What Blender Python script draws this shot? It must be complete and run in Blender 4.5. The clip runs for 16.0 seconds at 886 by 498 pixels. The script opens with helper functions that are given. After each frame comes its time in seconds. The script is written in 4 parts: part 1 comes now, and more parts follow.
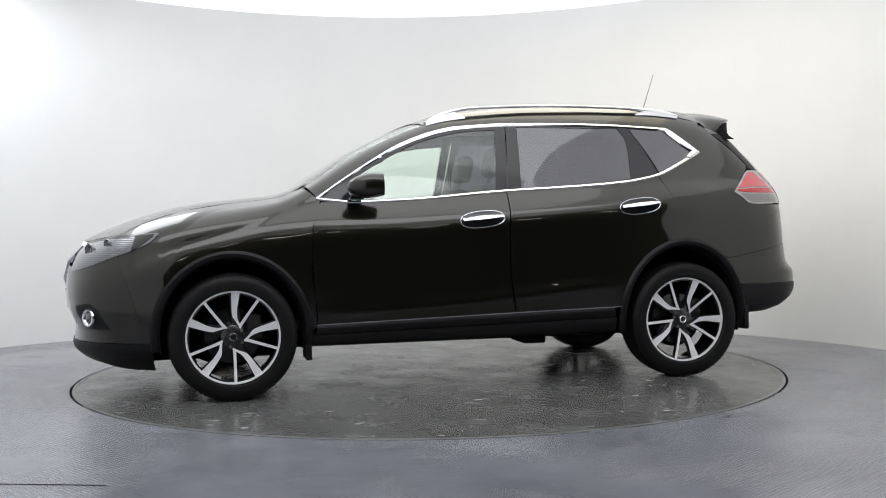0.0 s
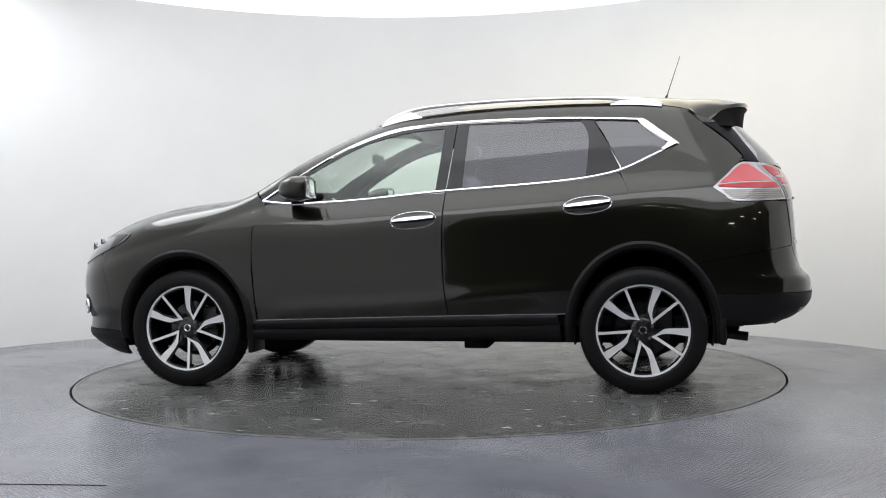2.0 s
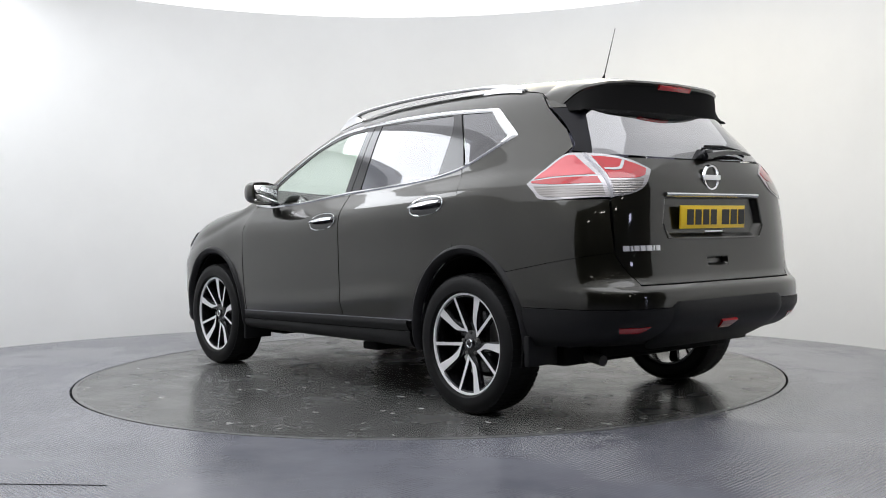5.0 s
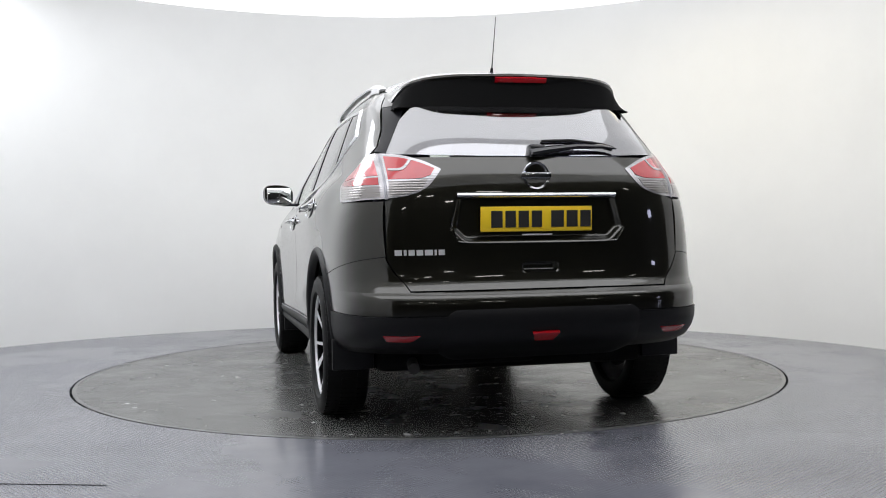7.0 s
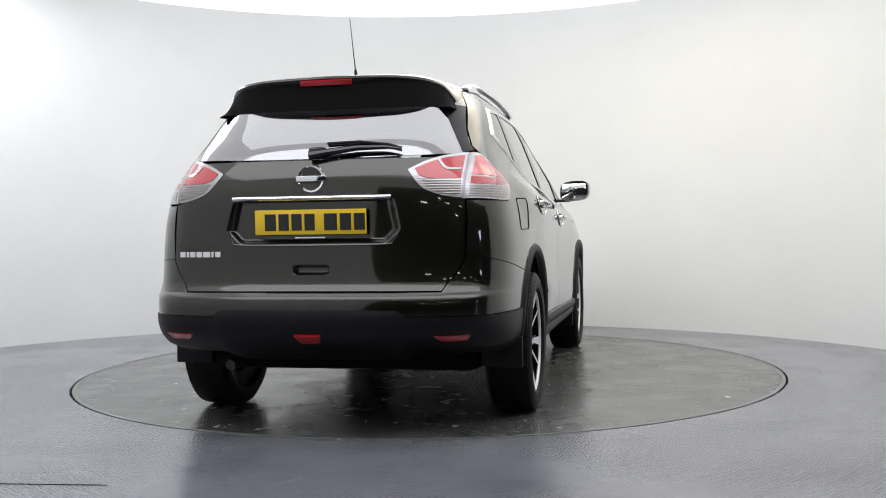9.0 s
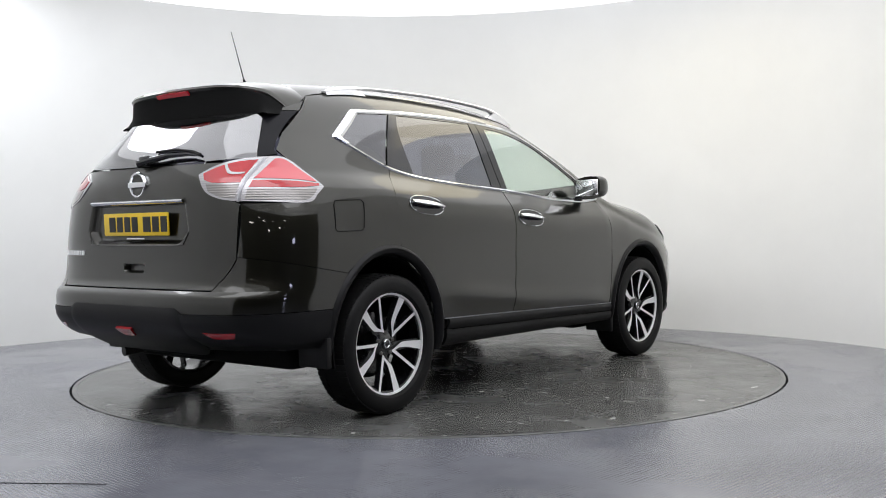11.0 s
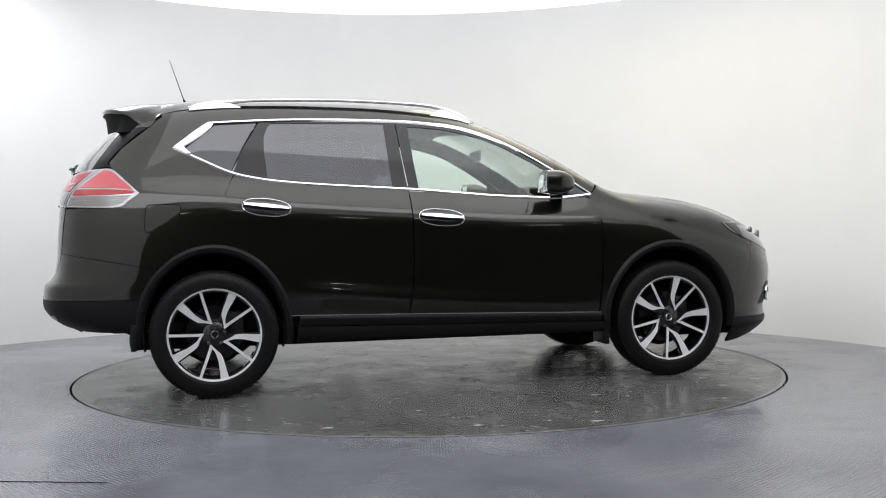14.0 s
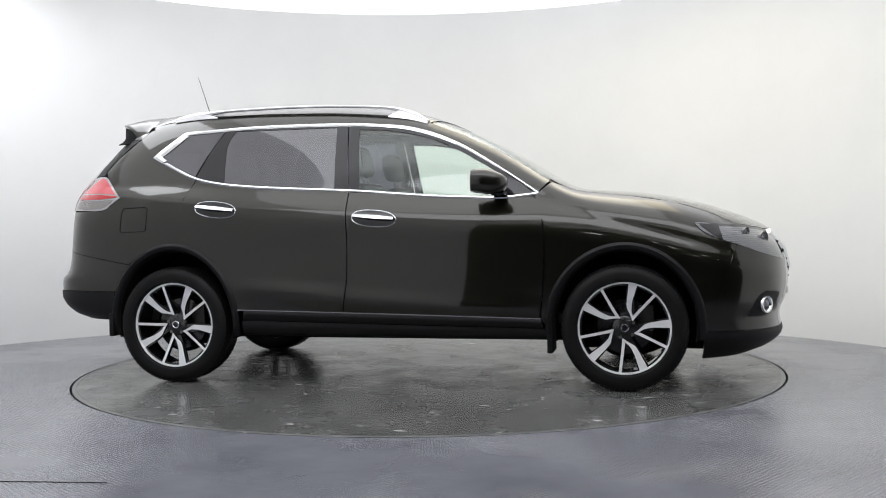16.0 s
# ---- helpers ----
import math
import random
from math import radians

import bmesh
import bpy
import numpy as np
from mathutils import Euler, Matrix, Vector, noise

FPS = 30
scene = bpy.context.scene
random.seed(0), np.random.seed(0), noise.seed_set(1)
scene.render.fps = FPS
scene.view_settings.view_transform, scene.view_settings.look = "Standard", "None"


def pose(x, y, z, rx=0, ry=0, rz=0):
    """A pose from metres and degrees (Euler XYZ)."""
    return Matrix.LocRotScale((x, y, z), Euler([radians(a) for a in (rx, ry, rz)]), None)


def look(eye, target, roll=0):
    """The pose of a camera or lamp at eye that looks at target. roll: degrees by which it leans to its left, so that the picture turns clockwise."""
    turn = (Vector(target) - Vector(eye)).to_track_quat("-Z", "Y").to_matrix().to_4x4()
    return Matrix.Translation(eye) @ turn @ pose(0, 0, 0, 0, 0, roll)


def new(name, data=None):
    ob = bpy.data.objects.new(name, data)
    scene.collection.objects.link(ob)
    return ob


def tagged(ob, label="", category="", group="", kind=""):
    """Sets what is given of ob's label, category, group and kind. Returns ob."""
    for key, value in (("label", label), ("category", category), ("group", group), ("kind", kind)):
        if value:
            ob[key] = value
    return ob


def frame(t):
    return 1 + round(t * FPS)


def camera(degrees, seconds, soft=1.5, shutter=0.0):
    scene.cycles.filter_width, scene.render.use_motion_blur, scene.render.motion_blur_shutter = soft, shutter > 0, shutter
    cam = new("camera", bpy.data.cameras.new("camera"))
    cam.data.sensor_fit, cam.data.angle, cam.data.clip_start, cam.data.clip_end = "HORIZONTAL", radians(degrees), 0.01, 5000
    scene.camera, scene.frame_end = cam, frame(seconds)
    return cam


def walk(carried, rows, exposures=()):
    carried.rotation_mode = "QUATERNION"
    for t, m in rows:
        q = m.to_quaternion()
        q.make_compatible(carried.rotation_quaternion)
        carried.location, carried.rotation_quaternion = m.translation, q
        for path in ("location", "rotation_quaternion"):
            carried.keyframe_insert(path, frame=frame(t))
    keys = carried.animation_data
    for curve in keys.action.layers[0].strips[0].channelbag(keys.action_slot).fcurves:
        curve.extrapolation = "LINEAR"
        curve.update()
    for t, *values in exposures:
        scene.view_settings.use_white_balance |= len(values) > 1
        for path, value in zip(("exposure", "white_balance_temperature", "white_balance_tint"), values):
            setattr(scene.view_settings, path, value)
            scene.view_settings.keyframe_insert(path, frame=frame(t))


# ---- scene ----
# camera on a tripod, a slow drift of the head
EYE = (0.0, -6.633, 0.933)
cam = camera(47.73, 16.0, soft=1.0)


def aim(pitch, yaw, roll):
    p, a = radians(pitch), radians(yaw)
    way = Vector((-math.sin(a) * math.cos(p), math.cos(a) * math.cos(p), math.sin(p)))
    return look(EYE, Vector(EYE) + way, roll)


walk(cam, [(0.0, aim(-1.22, -0.825, -0.867)), (10.2, aim(-1.24, -0.825, -0.867)), (12.3, aim(-1.36, -0.825, -0.867)), (16.0, aim(-1.363, -0.825, -0.867))])

# ---- light ----
world = bpy.data.worlds.new("world")
world.use_nodes = True
world.node_tree.nodes["Background"].inputs[0].default_value = (0.02, 0.02, 0.022, 1)
scene.world = world
scene.view_settings.exposure = 0.09


def area_lamp(name, x, y, z, sx, sy, watts, colour, tilt=0.0):
    d = bpy.data.lights.new(name, "AREA")
    d.shape, d.size, d.size_y, d.energy, d.color = "RECTANGLE", sx, sy, watts, colour
    ob = new(name, d)
    ob.matrix_world = pose(x, y, z, tilt, 0, 0)
    return ob


area_lamp("booth_softbox", 0.2, -3.0, 2.88, 5.4, 1.6, 56, (0.93, 0.94, 1.0), 14)
area_lamp("booth_light_panel", 0.0, -0.5, 2.92, 3.6, 3.6, 38, (0.95, 0.965, 1.0))
area_lamp("booth_lamp_cool", -2.7, 0.3, 2.90, 1.2, 1.8, 30, (0.92, 0.95, 1.0))
area_lamp("booth_lamp_warm", 1.2, 0.6, 2.90, 2.2, 2.0, 15, (1.0, 0.84, 0.45))


# ---- materials ----
def material(name, colour, rough=0.5, metal=0.0, coat=0.0, **more):
    m = bpy.data.materials.new(name)
    m.use_nodes = True
    b = m.node_tree.nodes["Principled BSDF"]
    b.inputs["Base Color"].default_value = (*colour, 1)
    b.inputs["Roughness"].default_value = rough
    b.inputs["Metallic"].default_value = metal
    b.inputs["Coat Weight"].default_value = coat
    b.inputs["Coat Roughness"].default_value = 0.03
    for k, v in more.items():
        b.inputs[k.replace("_", " ")].default_value = v
    return m


def node(m, kind, **sets):
    n = m.node_tree.nodes.new(kind)
    for k, v in sets.items():
        n.inputs[k.replace("_", " ")].default_value = v
    return n


def link(m, a, b):
    m.node_tree.links.new(a, b)


def mottle(m, low, high, scale, detail=6.0, socket="Base Color", at=(0.35, 0.65), coords="Object"):
    """Noise between two values (colours or numbers) into a socket."""
    tc = node(m, "ShaderNodeTexCoord")
    nz = node(m, "ShaderNodeTexNoise", Scale=scale, Detail=detail, Roughness=0.6)
    link(m, tc.outputs[coords], nz.inputs["Vector"])
    r = m.node_tree.nodes.new("ShaderNodeValToRGB")
    r.color_ramp.elements[0].position, r.color_ramp.elements[1].position = at
    tup = lambda v: (*v, 1) if isinstance(v, tuple) else (v, v, v, 1)
    r.color_ramp.elements[0].color, r.color_ramp.elements[1].color = tup(low), tup(high)
    link(m, nz.outputs["Fac"], r.inputs["Fac"])
    link(m, r.outputs["Color"], m.node_tree.nodes["Principled BSDF"].inputs[socket])
    return nz


def bump(m, scale, strength, distance=0.002, detail=4.0):
    tc = node(m, "ShaderNodeTexCoord")
    nz = node(m, "ShaderNodeTexNoise", Scale=scale, Detail=detail)
    link(m, tc.outputs["Object"], nz.inputs["Vector"])
    b = node(m, "ShaderNodeBump", Strength=strength, Distance=distance)
    link(m, nz.outputs["Fac"], b.inputs["Height"])
    link(m, b.outputs["Normal"], m.node_tree.nodes["Principled BSDF"].inputs["Normal"])


PAINT = material("olive_black_metallic_paint", (0.0165, 0.0160, 0.0112), 0.32, 0.9, 1.0, Coat_IOR=1.55)
PLASTIC = material("black_textured_plastic", (0.0050, 0.0050, 0.0058), 0.46, Specular_IOR_Level=0.25)
bump(PLASTIC, 900, 0.25, 0.0005)
GLOSS = material("gloss_black", (0.008, 0.008, 0.010), 0.12, 0.0, 0.15)
UNDER = material("underbody_black", (0.006, 0.006, 0.006), 0.8, Specular_IOR_Level=0.1)
RUBBER = material("tyre_rubber", (0.005, 0.005, 0.0053), 0.55, Specular_IOR_Level=0.22)
bump(RUBBER, 300, 0.2, 0.0006)
CHROME = material("chrome", (0.82, 0.83, 0.85), 0.08, 1.0)
SATIN = material("satin_silver", (0.80, 0.80, 0.81), 0.32, 0.55)
MACHINED = material("machined_alloy", (0.86, 0.86, 0.87), 0.38, 0.3)
ALLOY_BLACK = material("gloss_black_alloy", (0.010, 0.010, 0.011), 0.22, 0.0, 0.6)
STEEL = material("brake_steel", (0.16, 0.155, 0.15), 0.45, 0.8)
FABRIC = material("charcoal_leather", (0.035, 0.035, 0.037), 0.5)
bump(FABRIC, 220, 0.2, 0.001)
LINER = material("headliner_grey", (0.42, 0.41, 0.39), 0.9)
TRIM_DARK = material("interior_dark_trim", (0.02, 0.02, 0.022), 0.65)
RED = material("red_lens", (0.42, 0.006, 0.012), 0.10, 0.0, 1.0)
CLEAR = material("clear_lens_silver", (0.40, 0.39, 0.40), 0.2, 0.6, 1.0)
SMOKE = material("headlamp_silver", (0.14, 0.145, 0.155), 0.15, 0.6, 1.0)
YELLOW = material("yellow_plate", (0.80, 0.55, 0.02), 0.35)
INK = material("plate_black", (0.012, 0.012, 0.012), 0.5)
WHITE = material("white_plate", (0.8, 0.8, 0.8), 0.4)


def glass(name, tint, mirror, rough=0.0):
    """Thin glazing: part mirror, part tinted clear."""
    m = bpy.data.materials.new(name)
    m.use_nodes = True
    m.node_tree.nodes.clear()
    out = node(m, "ShaderNodeOutputMaterial")
    mix = node(m, "ShaderNodeMixShader")
    lw = node(m, "ShaderNodeLayerWeight", Blend=0.5)
    tr = node(m, "ShaderNodeBsdfTransparent", Color=(*tint, 1))
    gl = node(m, "ShaderNodeBsdfGlossy", Color=(1, 1, 1, 1), Roughness=rough)
    pw = node(m, "ShaderNodeMath")
    pw.operation = "POWER"
    pw.inputs[1].default_value = 4.0
    dbl = node(m, "ShaderNodeMath")
    dbl.operation = "MULTIPLY_ADD"
    dbl.inputs[1].default_value, dbl.inputs[2].default_value = 0.85, mirror
    link(m, lw.outputs["Facing"], pw.inputs[0])
    link(m, pw.outputs[0], dbl.inputs[0])
    link(m, dbl.outputs[0], mix.inputs[0])
    link(m, tr.outputs[0], mix.inputs[1])
    link(m, gl.outputs[0], mix.inputs[2])
    link(m, mix.outputs[0], out.inputs[0])
    return m


CLEAR_GLASS = glass("clear_tinted_glass", (0.93, 0.975, 0.945), 0.05)
SATIN_BLACK = material("satin_black_pillar", (0.006, 0.006, 0.008), 0.35, Specular_IOR_Level=0.15)
REAR_GLASS = glass("privacy_rear_glass", (0.30, 0.30, 0.35), 0.26)
PRIVACY = glass("privacy_glass", (0.33, 0.33, 0.39), 0.12)

WALL = material("white_painted_wall", (0.80, 0.80, 0.79), 0.55)
mottle(WALL, (0.83, 0.835, 0.825), (0.87, 0.875, 0.865), 0.9)
bump(WALL, 60, 0.05, 0.002)
CEIL = material("luminous_stretch_ceiling", (0.84, 0.84, 0.82), 0.8)
CEIL.node_tree.nodes["Principled BSDF"].inputs["Emission Color"].default_value = (0.955, 0.96, 1.0, 1)
CEIL.node_tree.nodes["Principled BSDF"].inputs["Emission Strength"].default_value = 0.92
LAMP = bpy.data.materials.new("lamp_glow")
LAMP.use_nodes = True
LAMP.node_tree.nodes["Principled BSDF"].inputs["Emission Color"].default_value = (1, 0.97, 0.92, 1)
LAMP.node_tree.nodes["Principled BSDF"].inputs["Emission Strength"].default_value = 14.0
PANEL = LAMP.copy()
PANEL.name = "panel_glow"
PANEL.node_tree.nodes["Principled BSDF"].inputs["Emission Strength"].default_value = 10.0
PANEL.node_tree.nodes["Principled BSDF"].inputs["Emission Color"].default_value = (0.70, 0.72, 1.0, 1)
HALL = material("dark_hall", (0.05, 0.05, 0.05), 0.8)


def tread(m, pitch, strength, distance):
    """Raised crossing lozenges of a tread plate, worn away in patches."""
    tc = node(m, "ShaderNodeTexCoord")
    sep = node(m, "ShaderNodeSeparateXYZ")
    link(m, tc.outputs["Object"], sep.inputs[0])

    def op(kind, a, b):
        n = node(m, "ShaderNodeMath")
        n.operation = kind
        for k, v in enumerate((a, b)):
            if isinstance(v, (int, float)):
                n.inputs[k].default_value = v
            elif v is not None:
                link(m, v, n.inputs[k])
        return n.outputs[0]

    k = math.pi / pitch
    x, y = sep.outputs[0], sep.outputs[1]
    a = op("SINE", op("MULTIPLY", op("ADD", x, y), k), None)
    b = op("SINE", op("MULTIPLY", op("SUBTRACT", x, y), k), None)
    h = op("POWER", op("ABSOLUTE", op("MULTIPLY", a, b), None), 1.5)
    nz = node(m, "ShaderNodeTexNoise", Scale=0.9, Detail=5.0, Roughness=0.65)
    link(m, tc.outputs["Object"], nz.inputs["Vector"])
    wear = node(m, "ShaderNodeValToRGB")
    wear.color_ramp.elements[0].position, wear.color_ramp.elements[1].position = 0.40, 0.60
    link(m, nz.outputs["Fac"], wear.inputs["Fac"])
    h = op("MULTIPLY", h, wear.outputs["Color"])
    fine = node(m, "ShaderNodeTexNoise", Scale=45.0, Detail=4.0)
    link(m, tc.outputs["Object"], fine.inputs["Vector"])
    bp = node(m, "ShaderNodeBump", Strength=strength, Distance=distance)
    link(m, op("ADD", h, op("MULTIPLY", fine.outputs["Fac"], 0.10)), bp.inputs["Height"])
    link(m, bp.outputs["Normal"], m.node_tree.nodes["Principled BSDF"].inputs["Normal"])


FLOOR = material("grey_floor_paint", (0.17, 0.17, 0.18), 0.15)
mottle(FLOOR, (0.140, 0.144, 0.168), (0.195, 0.199, 0.226), 1.6)
tread(FLOOR, 0.026, 0.55, 0.0026)
DISK = material("worn_turntable_paint", (0.15, 0.15, 0.15), 0.3)


def worn_disk(m):
    """Dark worn paint with cloudy patches, scratches and pale chips."""
    p = m.node_tree.nodes["Principled BSDF"]
    cloud = mottle(m, (0.068, 0.069, 0.067), (0.120, 0.121, 0.118), 2.2, 12.0, at=(0.32, 0.68))
    ramp = cloud.outputs["Fac"].links[0].to_node
    tc = node(m, "ShaderNodeTexCoord")

    def flakes(scale, size, rare, stretch):
        """Scattered ragged spots: 1 inside, 0 outside."""
        mp = node(m, "ShaderNodeMapping", Scale=stretch)
        link(m, tc.outputs["Object"], mp.inputs["Vector"])
        wob = node(m, "ShaderNodeTexNoise", Scale=22.0, Detail=3.0)
        link(m, mp.outputs[0], wob.inputs["Vector"])
        shake = node(m, "ShaderNodeVectorMath")
        shake.operation = "MULTIPLY_ADD"
        shake.inputs[1].default_value = (0.07, 0.07, 0.07)
        link(m, wob.outputs["Color"], shake.inputs[0])
        link(m, mp.outputs[0], shake.inputs[2])
        vo = node(m, "ShaderNodeTexVoronoi", Scale=scale)
        link(m, shake.outputs[0], vo.inputs["Vector"])
        near, pick, both = (node(m, "ShaderNodeMath") for _ in range(3))
        near.operation, pick.operation, both.operation = "LESS_THAN", "GREATER_THAN", "MULTIPLY"
        near.inputs[1].default_value, pick.inputs[1].default_value = size, rare
        link(m, vo.outputs["Distance"], near.inputs[0])
        link(m, vo.outputs["Color"], pick.inputs[0])
        link(m, near.outputs[0], both.inputs[0])
        link(m, pick.outputs[0], both.inputs[1])
        return both.outputs[0]

    top = ramp.outputs["Color"]
    for spots, colour in ((flakes(7.0, 0.24, 0.78, (1, 1, 1)), (0.045, 0.045, 0.044, 1)), (flakes(6.0, 0.16, 0.70, (1.0, 2.2, 1.0)), (0.50, 0.50, 0.48, 1)), (flakes(16.0, 0.18, 0.80, (1, 1, 1)), (0.44, 0.44, 0.42, 1))):
        mix = m.node_tree.nodes.new("ShaderNodeMixRGB")
        mix.inputs[2].default_value = colour
        link(m, spots, mix.inputs[0])
        link(m, top, mix.inputs[1])
        top = mix.outputs[0]
    link(m, top, p.inputs["Base Color"])
    mottle(m, 0.19, 0.30, 3.1, 8.0, "Roughness", at=(0.35, 0.65))
    bump(m, 70, 0.05, 0.0003, 3.0)


worn_disk(DISK)
RING = material("worn_steel_edge", (0.16, 0.16, 0.16), 0.3, 0.2)
mottle(RING, (0.12, 0.12, 0.12), (0.19, 0.19, 0.19), 6.0)


# ---- mesh helpers ----
def mesh_object(name, verts, faces, mat, parent=None, label="", smooth=True):
    me = bpy.data.meshes.new(name)
    me.from_pydata([tuple(v) for v in verts], [], [tuple(f) for f in faces])
    me.materials.append(mat)
    if smooth:
        me.shade_smooth()
        me.set_sharp_from_angle(angle=radians(38))
    ob = new(name, me)
    ob.parent = parent
    if label:
        tagged(ob, label)
    return ob


def part(name, bm, mat, parent=None, label="", smooth=True):
    me = bpy.data.meshes.new(name)
    bm.normal_update()
    bm.to_mesh(me)
    bm.free()
    me.materials.append(mat)
    if smooth:
        me.shade_smooth()
        me.set_sharp_from_angle(angle=radians(35))
    ob = new(name, me)
    ob.parent = parent
    if label:
        tagged(ob, label)
    return ob


def box_bm(x0, x1, y0, y1, z0, z1, bevel=0.0, segments=2, bm=None):
    bm = bm or bmesh.new()
    made = bmesh.ops.create_cube(bm, size=1)["verts"]
    bmesh.ops.transform(bm, verts=made, matrix=Matrix.Translation(((x0 + x1) / 2, (y0 + y1) / 2, (z0 + z1) / 2)) @ Matrix.Diagonal((x1 - x0, y1 - y0, z1 - z0, 1)))
    if bevel:
        edges = list({e for v in made for e in v.link_edges})
        bmesh.ops.bevel(bm, geom=edges, offset=bevel, segments=segments, profile=0.5, affect="EDGES")
    return bm


def tube(path, radius, sides=10, closed=False):
    """A round bar along a path; radius a number or one per point."""
    pts = [Vector(p) for p in path]
    n = len(pts)
    rad = radius if isinstance(radius, (list, tuple)) else [radius] * n
    verts, faces = [], []
    for i, p in enumerate(pts):
        a = pts[(i - 1) % n] if (closed or i) else p
        b = pts[(i + 1) % n] if (closed or i < n - 1) else p
        d = (b - a).normalized()
        ref = Vector((0, 0, 1)) if abs(d.z) < 0.9 else Vector((1, 0, 0))
        u = d.cross(ref).normalized()
        w = d.cross(u)
        for k in range(sides):
            ang = 2 * math.pi * k / sides
            verts.append(p + (u * math.cos(ang) + w * math.sin(ang)) * rad[i])
    for i in range(n if closed else n - 1):
        j = (i + 1) % n
        for k in range(sides):
            l = (k + 1) % sides
            faces.append((i * sides + k, i * sides + l, j * sides + l, j * sides + k))
    if not closed:
        faces += [tuple(range(sides))[::-1], tuple((n - 1) * sides + k for k in range(sides))]
    return verts, faces


def lathe(profile, segments, centre=(0, 0, 0), axis="y", closed=False):
    """Profile of (radius, along) turned round the axis."""
    verts, faces = [], []
    n = len(profile)
    for i in range(segments):
        a = 2 * math.pi * i / segments
        for r, h in profile:
            if axis == "y":
                v = (r * math.cos(a), h, r * math.sin(a))
            else:
                v = (r * math.cos(a), r * math.sin(a), h)
            verts.append(tuple(c + d for c, d in zip(centre, v)))
    for i in range(segments):
        j = (i + 1) % segments
        for k in range(n if closed else n - 1):
            l = (k + 1) % n
            faces.append((i * n + k, i * n + l, j * n + l, j * n + k) if axis == "y" else (i * n + k, j * n + k, j * n + l, i * n + l))
    return verts, faces


# ---- the round white booth ----
TABLE_R = 2.241
HEIGHT = 2.97


def booth():
    # wall: a drum open towards the camera, leaning slightly from floor ring to ceiling ring
    lo, hi, rlo, rhi = (-0.455, -0.982), (-0.125, -0.73), 4.055, 3.82
    a0, a1, n = -24.0, 252.0, 140
    verts, faces = [], []
    for i in range(n + 1):
        a = radians(a0 + (a1 - a0) * i / n)
        c, s = math.cos(a), math.sin(a)
        for d in (0, 0.12):
            verts.append((lo[0] + (rlo + d) * c, lo[1] + (rlo + d) * s, 0))
            verts.append((hi[0] + (rhi + d) * c, hi[1] + (rhi + d) * s, HEIGHT))
    for i in range(n):
        k, l = 4 * i, 4 * i + 4
        faces += [(k, l, l + 1, k + 1), (k + 2, k + 3, l + 3, l + 2), (k + 1, l + 1, l + 3, k + 3), (k, k + 2, l + 2, l)]
    faces += [(0, 1, 3, 2), (4 * n, 4 * n + 2, 4 * n + 3, 4 * n + 1)]
    w = mesh_object("wall_round", verts, faces, WALL)
    tagged(w, "smooth white curved booth wall round the turntable", "wall", kind="structure")
    # the ring goes on above the opening
    verts, faces, n2 = [], [], 42
    for i in range(n2 + 1):
        a = radians(a1 - 0.05 + (360 + a0 - a1 + 0.1) * i / n2)
        c, s = math.cos(a), math.sin(a)
        for k in (2.2 / HEIGHT, 1.0):
            ox, oy, r = (lo[0] + (hi[0] - lo[0]) * k, lo[1] + (hi[1] - lo[1]) * k, rlo + (rhi - rlo) * k)
            for d in (0.004, 0.10):
                verts.append((ox + (r + d) * c, oy + (r + d) * s, HEIGHT * k))
    for i in range(n2):
        k, l = 4 * i, 4 * i + 4
        faces += [(k, l, l + 2, k + 2), (k + 1, k + 3, l + 3, l + 1), (k, k + 1, l + 1, l)]
    tagged(mesh_object("wall_header", verts, faces, WALL), "white curved header above the booth opening", "wall", kind="structure")
    # ceiling
    bm = bmesh.new()
    bmesh.ops.create_circle(bm, cap_ends=True, segments=96, radius=4.3, matrix=pose(-0.2, -0.8, HEIGHT + 0.003))
    top = bmesh.ops.extrude_face_region(bm, geom=bm.faces[:])
    bmesh.ops.translate(bm, verts=[v for v in top["geom"] if isinstance(v, bmesh.types.BMVert)], vec=(0, 0, 0.08))
    c = part("ceiling", bm, CEIL, smooth=False)
    tagged(c, "glowing white stretch ceiling of the booth", "ceiling", kind="structure")
    # floor with a round hole for the turntable
    verts, faces = [], []
    n = 128
    for i in range(n):
        a = 2 * math.pi * i / n
        c, s = math.cos(a), math.sin(a)
        k = min(9.0 / abs(c) if c else 99, 9.0 / abs(s) if s else 99)
        for r in (TABLE_R + 0.007, 3.0, 4.5, k):
            verts.append((r * c, r * s, 0))
        verts.append(((TABLE_R + 0.007) * c, (TABLE_R + 0.007) * s, -0.05))
    for i in range(n):
        p, q = 5 * i, 5 * ((i + 1) % n)
        faces += [(p + k, p + k + 1, q + k + 1, q + k) for k in range(3)] + [(p + 4, p, q, q + 4)]
    f = mesh_object("floor", verts, faces, FLOOR)
    tagged(f, "grey painted floor with worn tread plate", "floor", kind="structure")
    # seam between two floor sheets, and small paint chips
    tagged(part("floor_seam", box_bm(-0.62, 0.26, -0.004, 0.004, 0.0, 0.0015), UNDER), "thin dark seam in the floor", "seam", kind="structure").matrix_world = pose(-1.46, -2.905, 0, 0, 0, -7)
    # pit under the table, seen only in the gap
    v, fc = lathe([(0.01, -0.06), (2.4, -0.06)], 64, axis="z")
    tagged(mesh_object("turntable_pit", v, fc, UNDER), "black gap below the turntable edge", "pit", kind="structure")
    # dark hall around the open side
    bm = box_bm(-9, 9, -9, 9, -0.1, 5.0)
    for fa in bm.faces:
        fa.normal_flip()
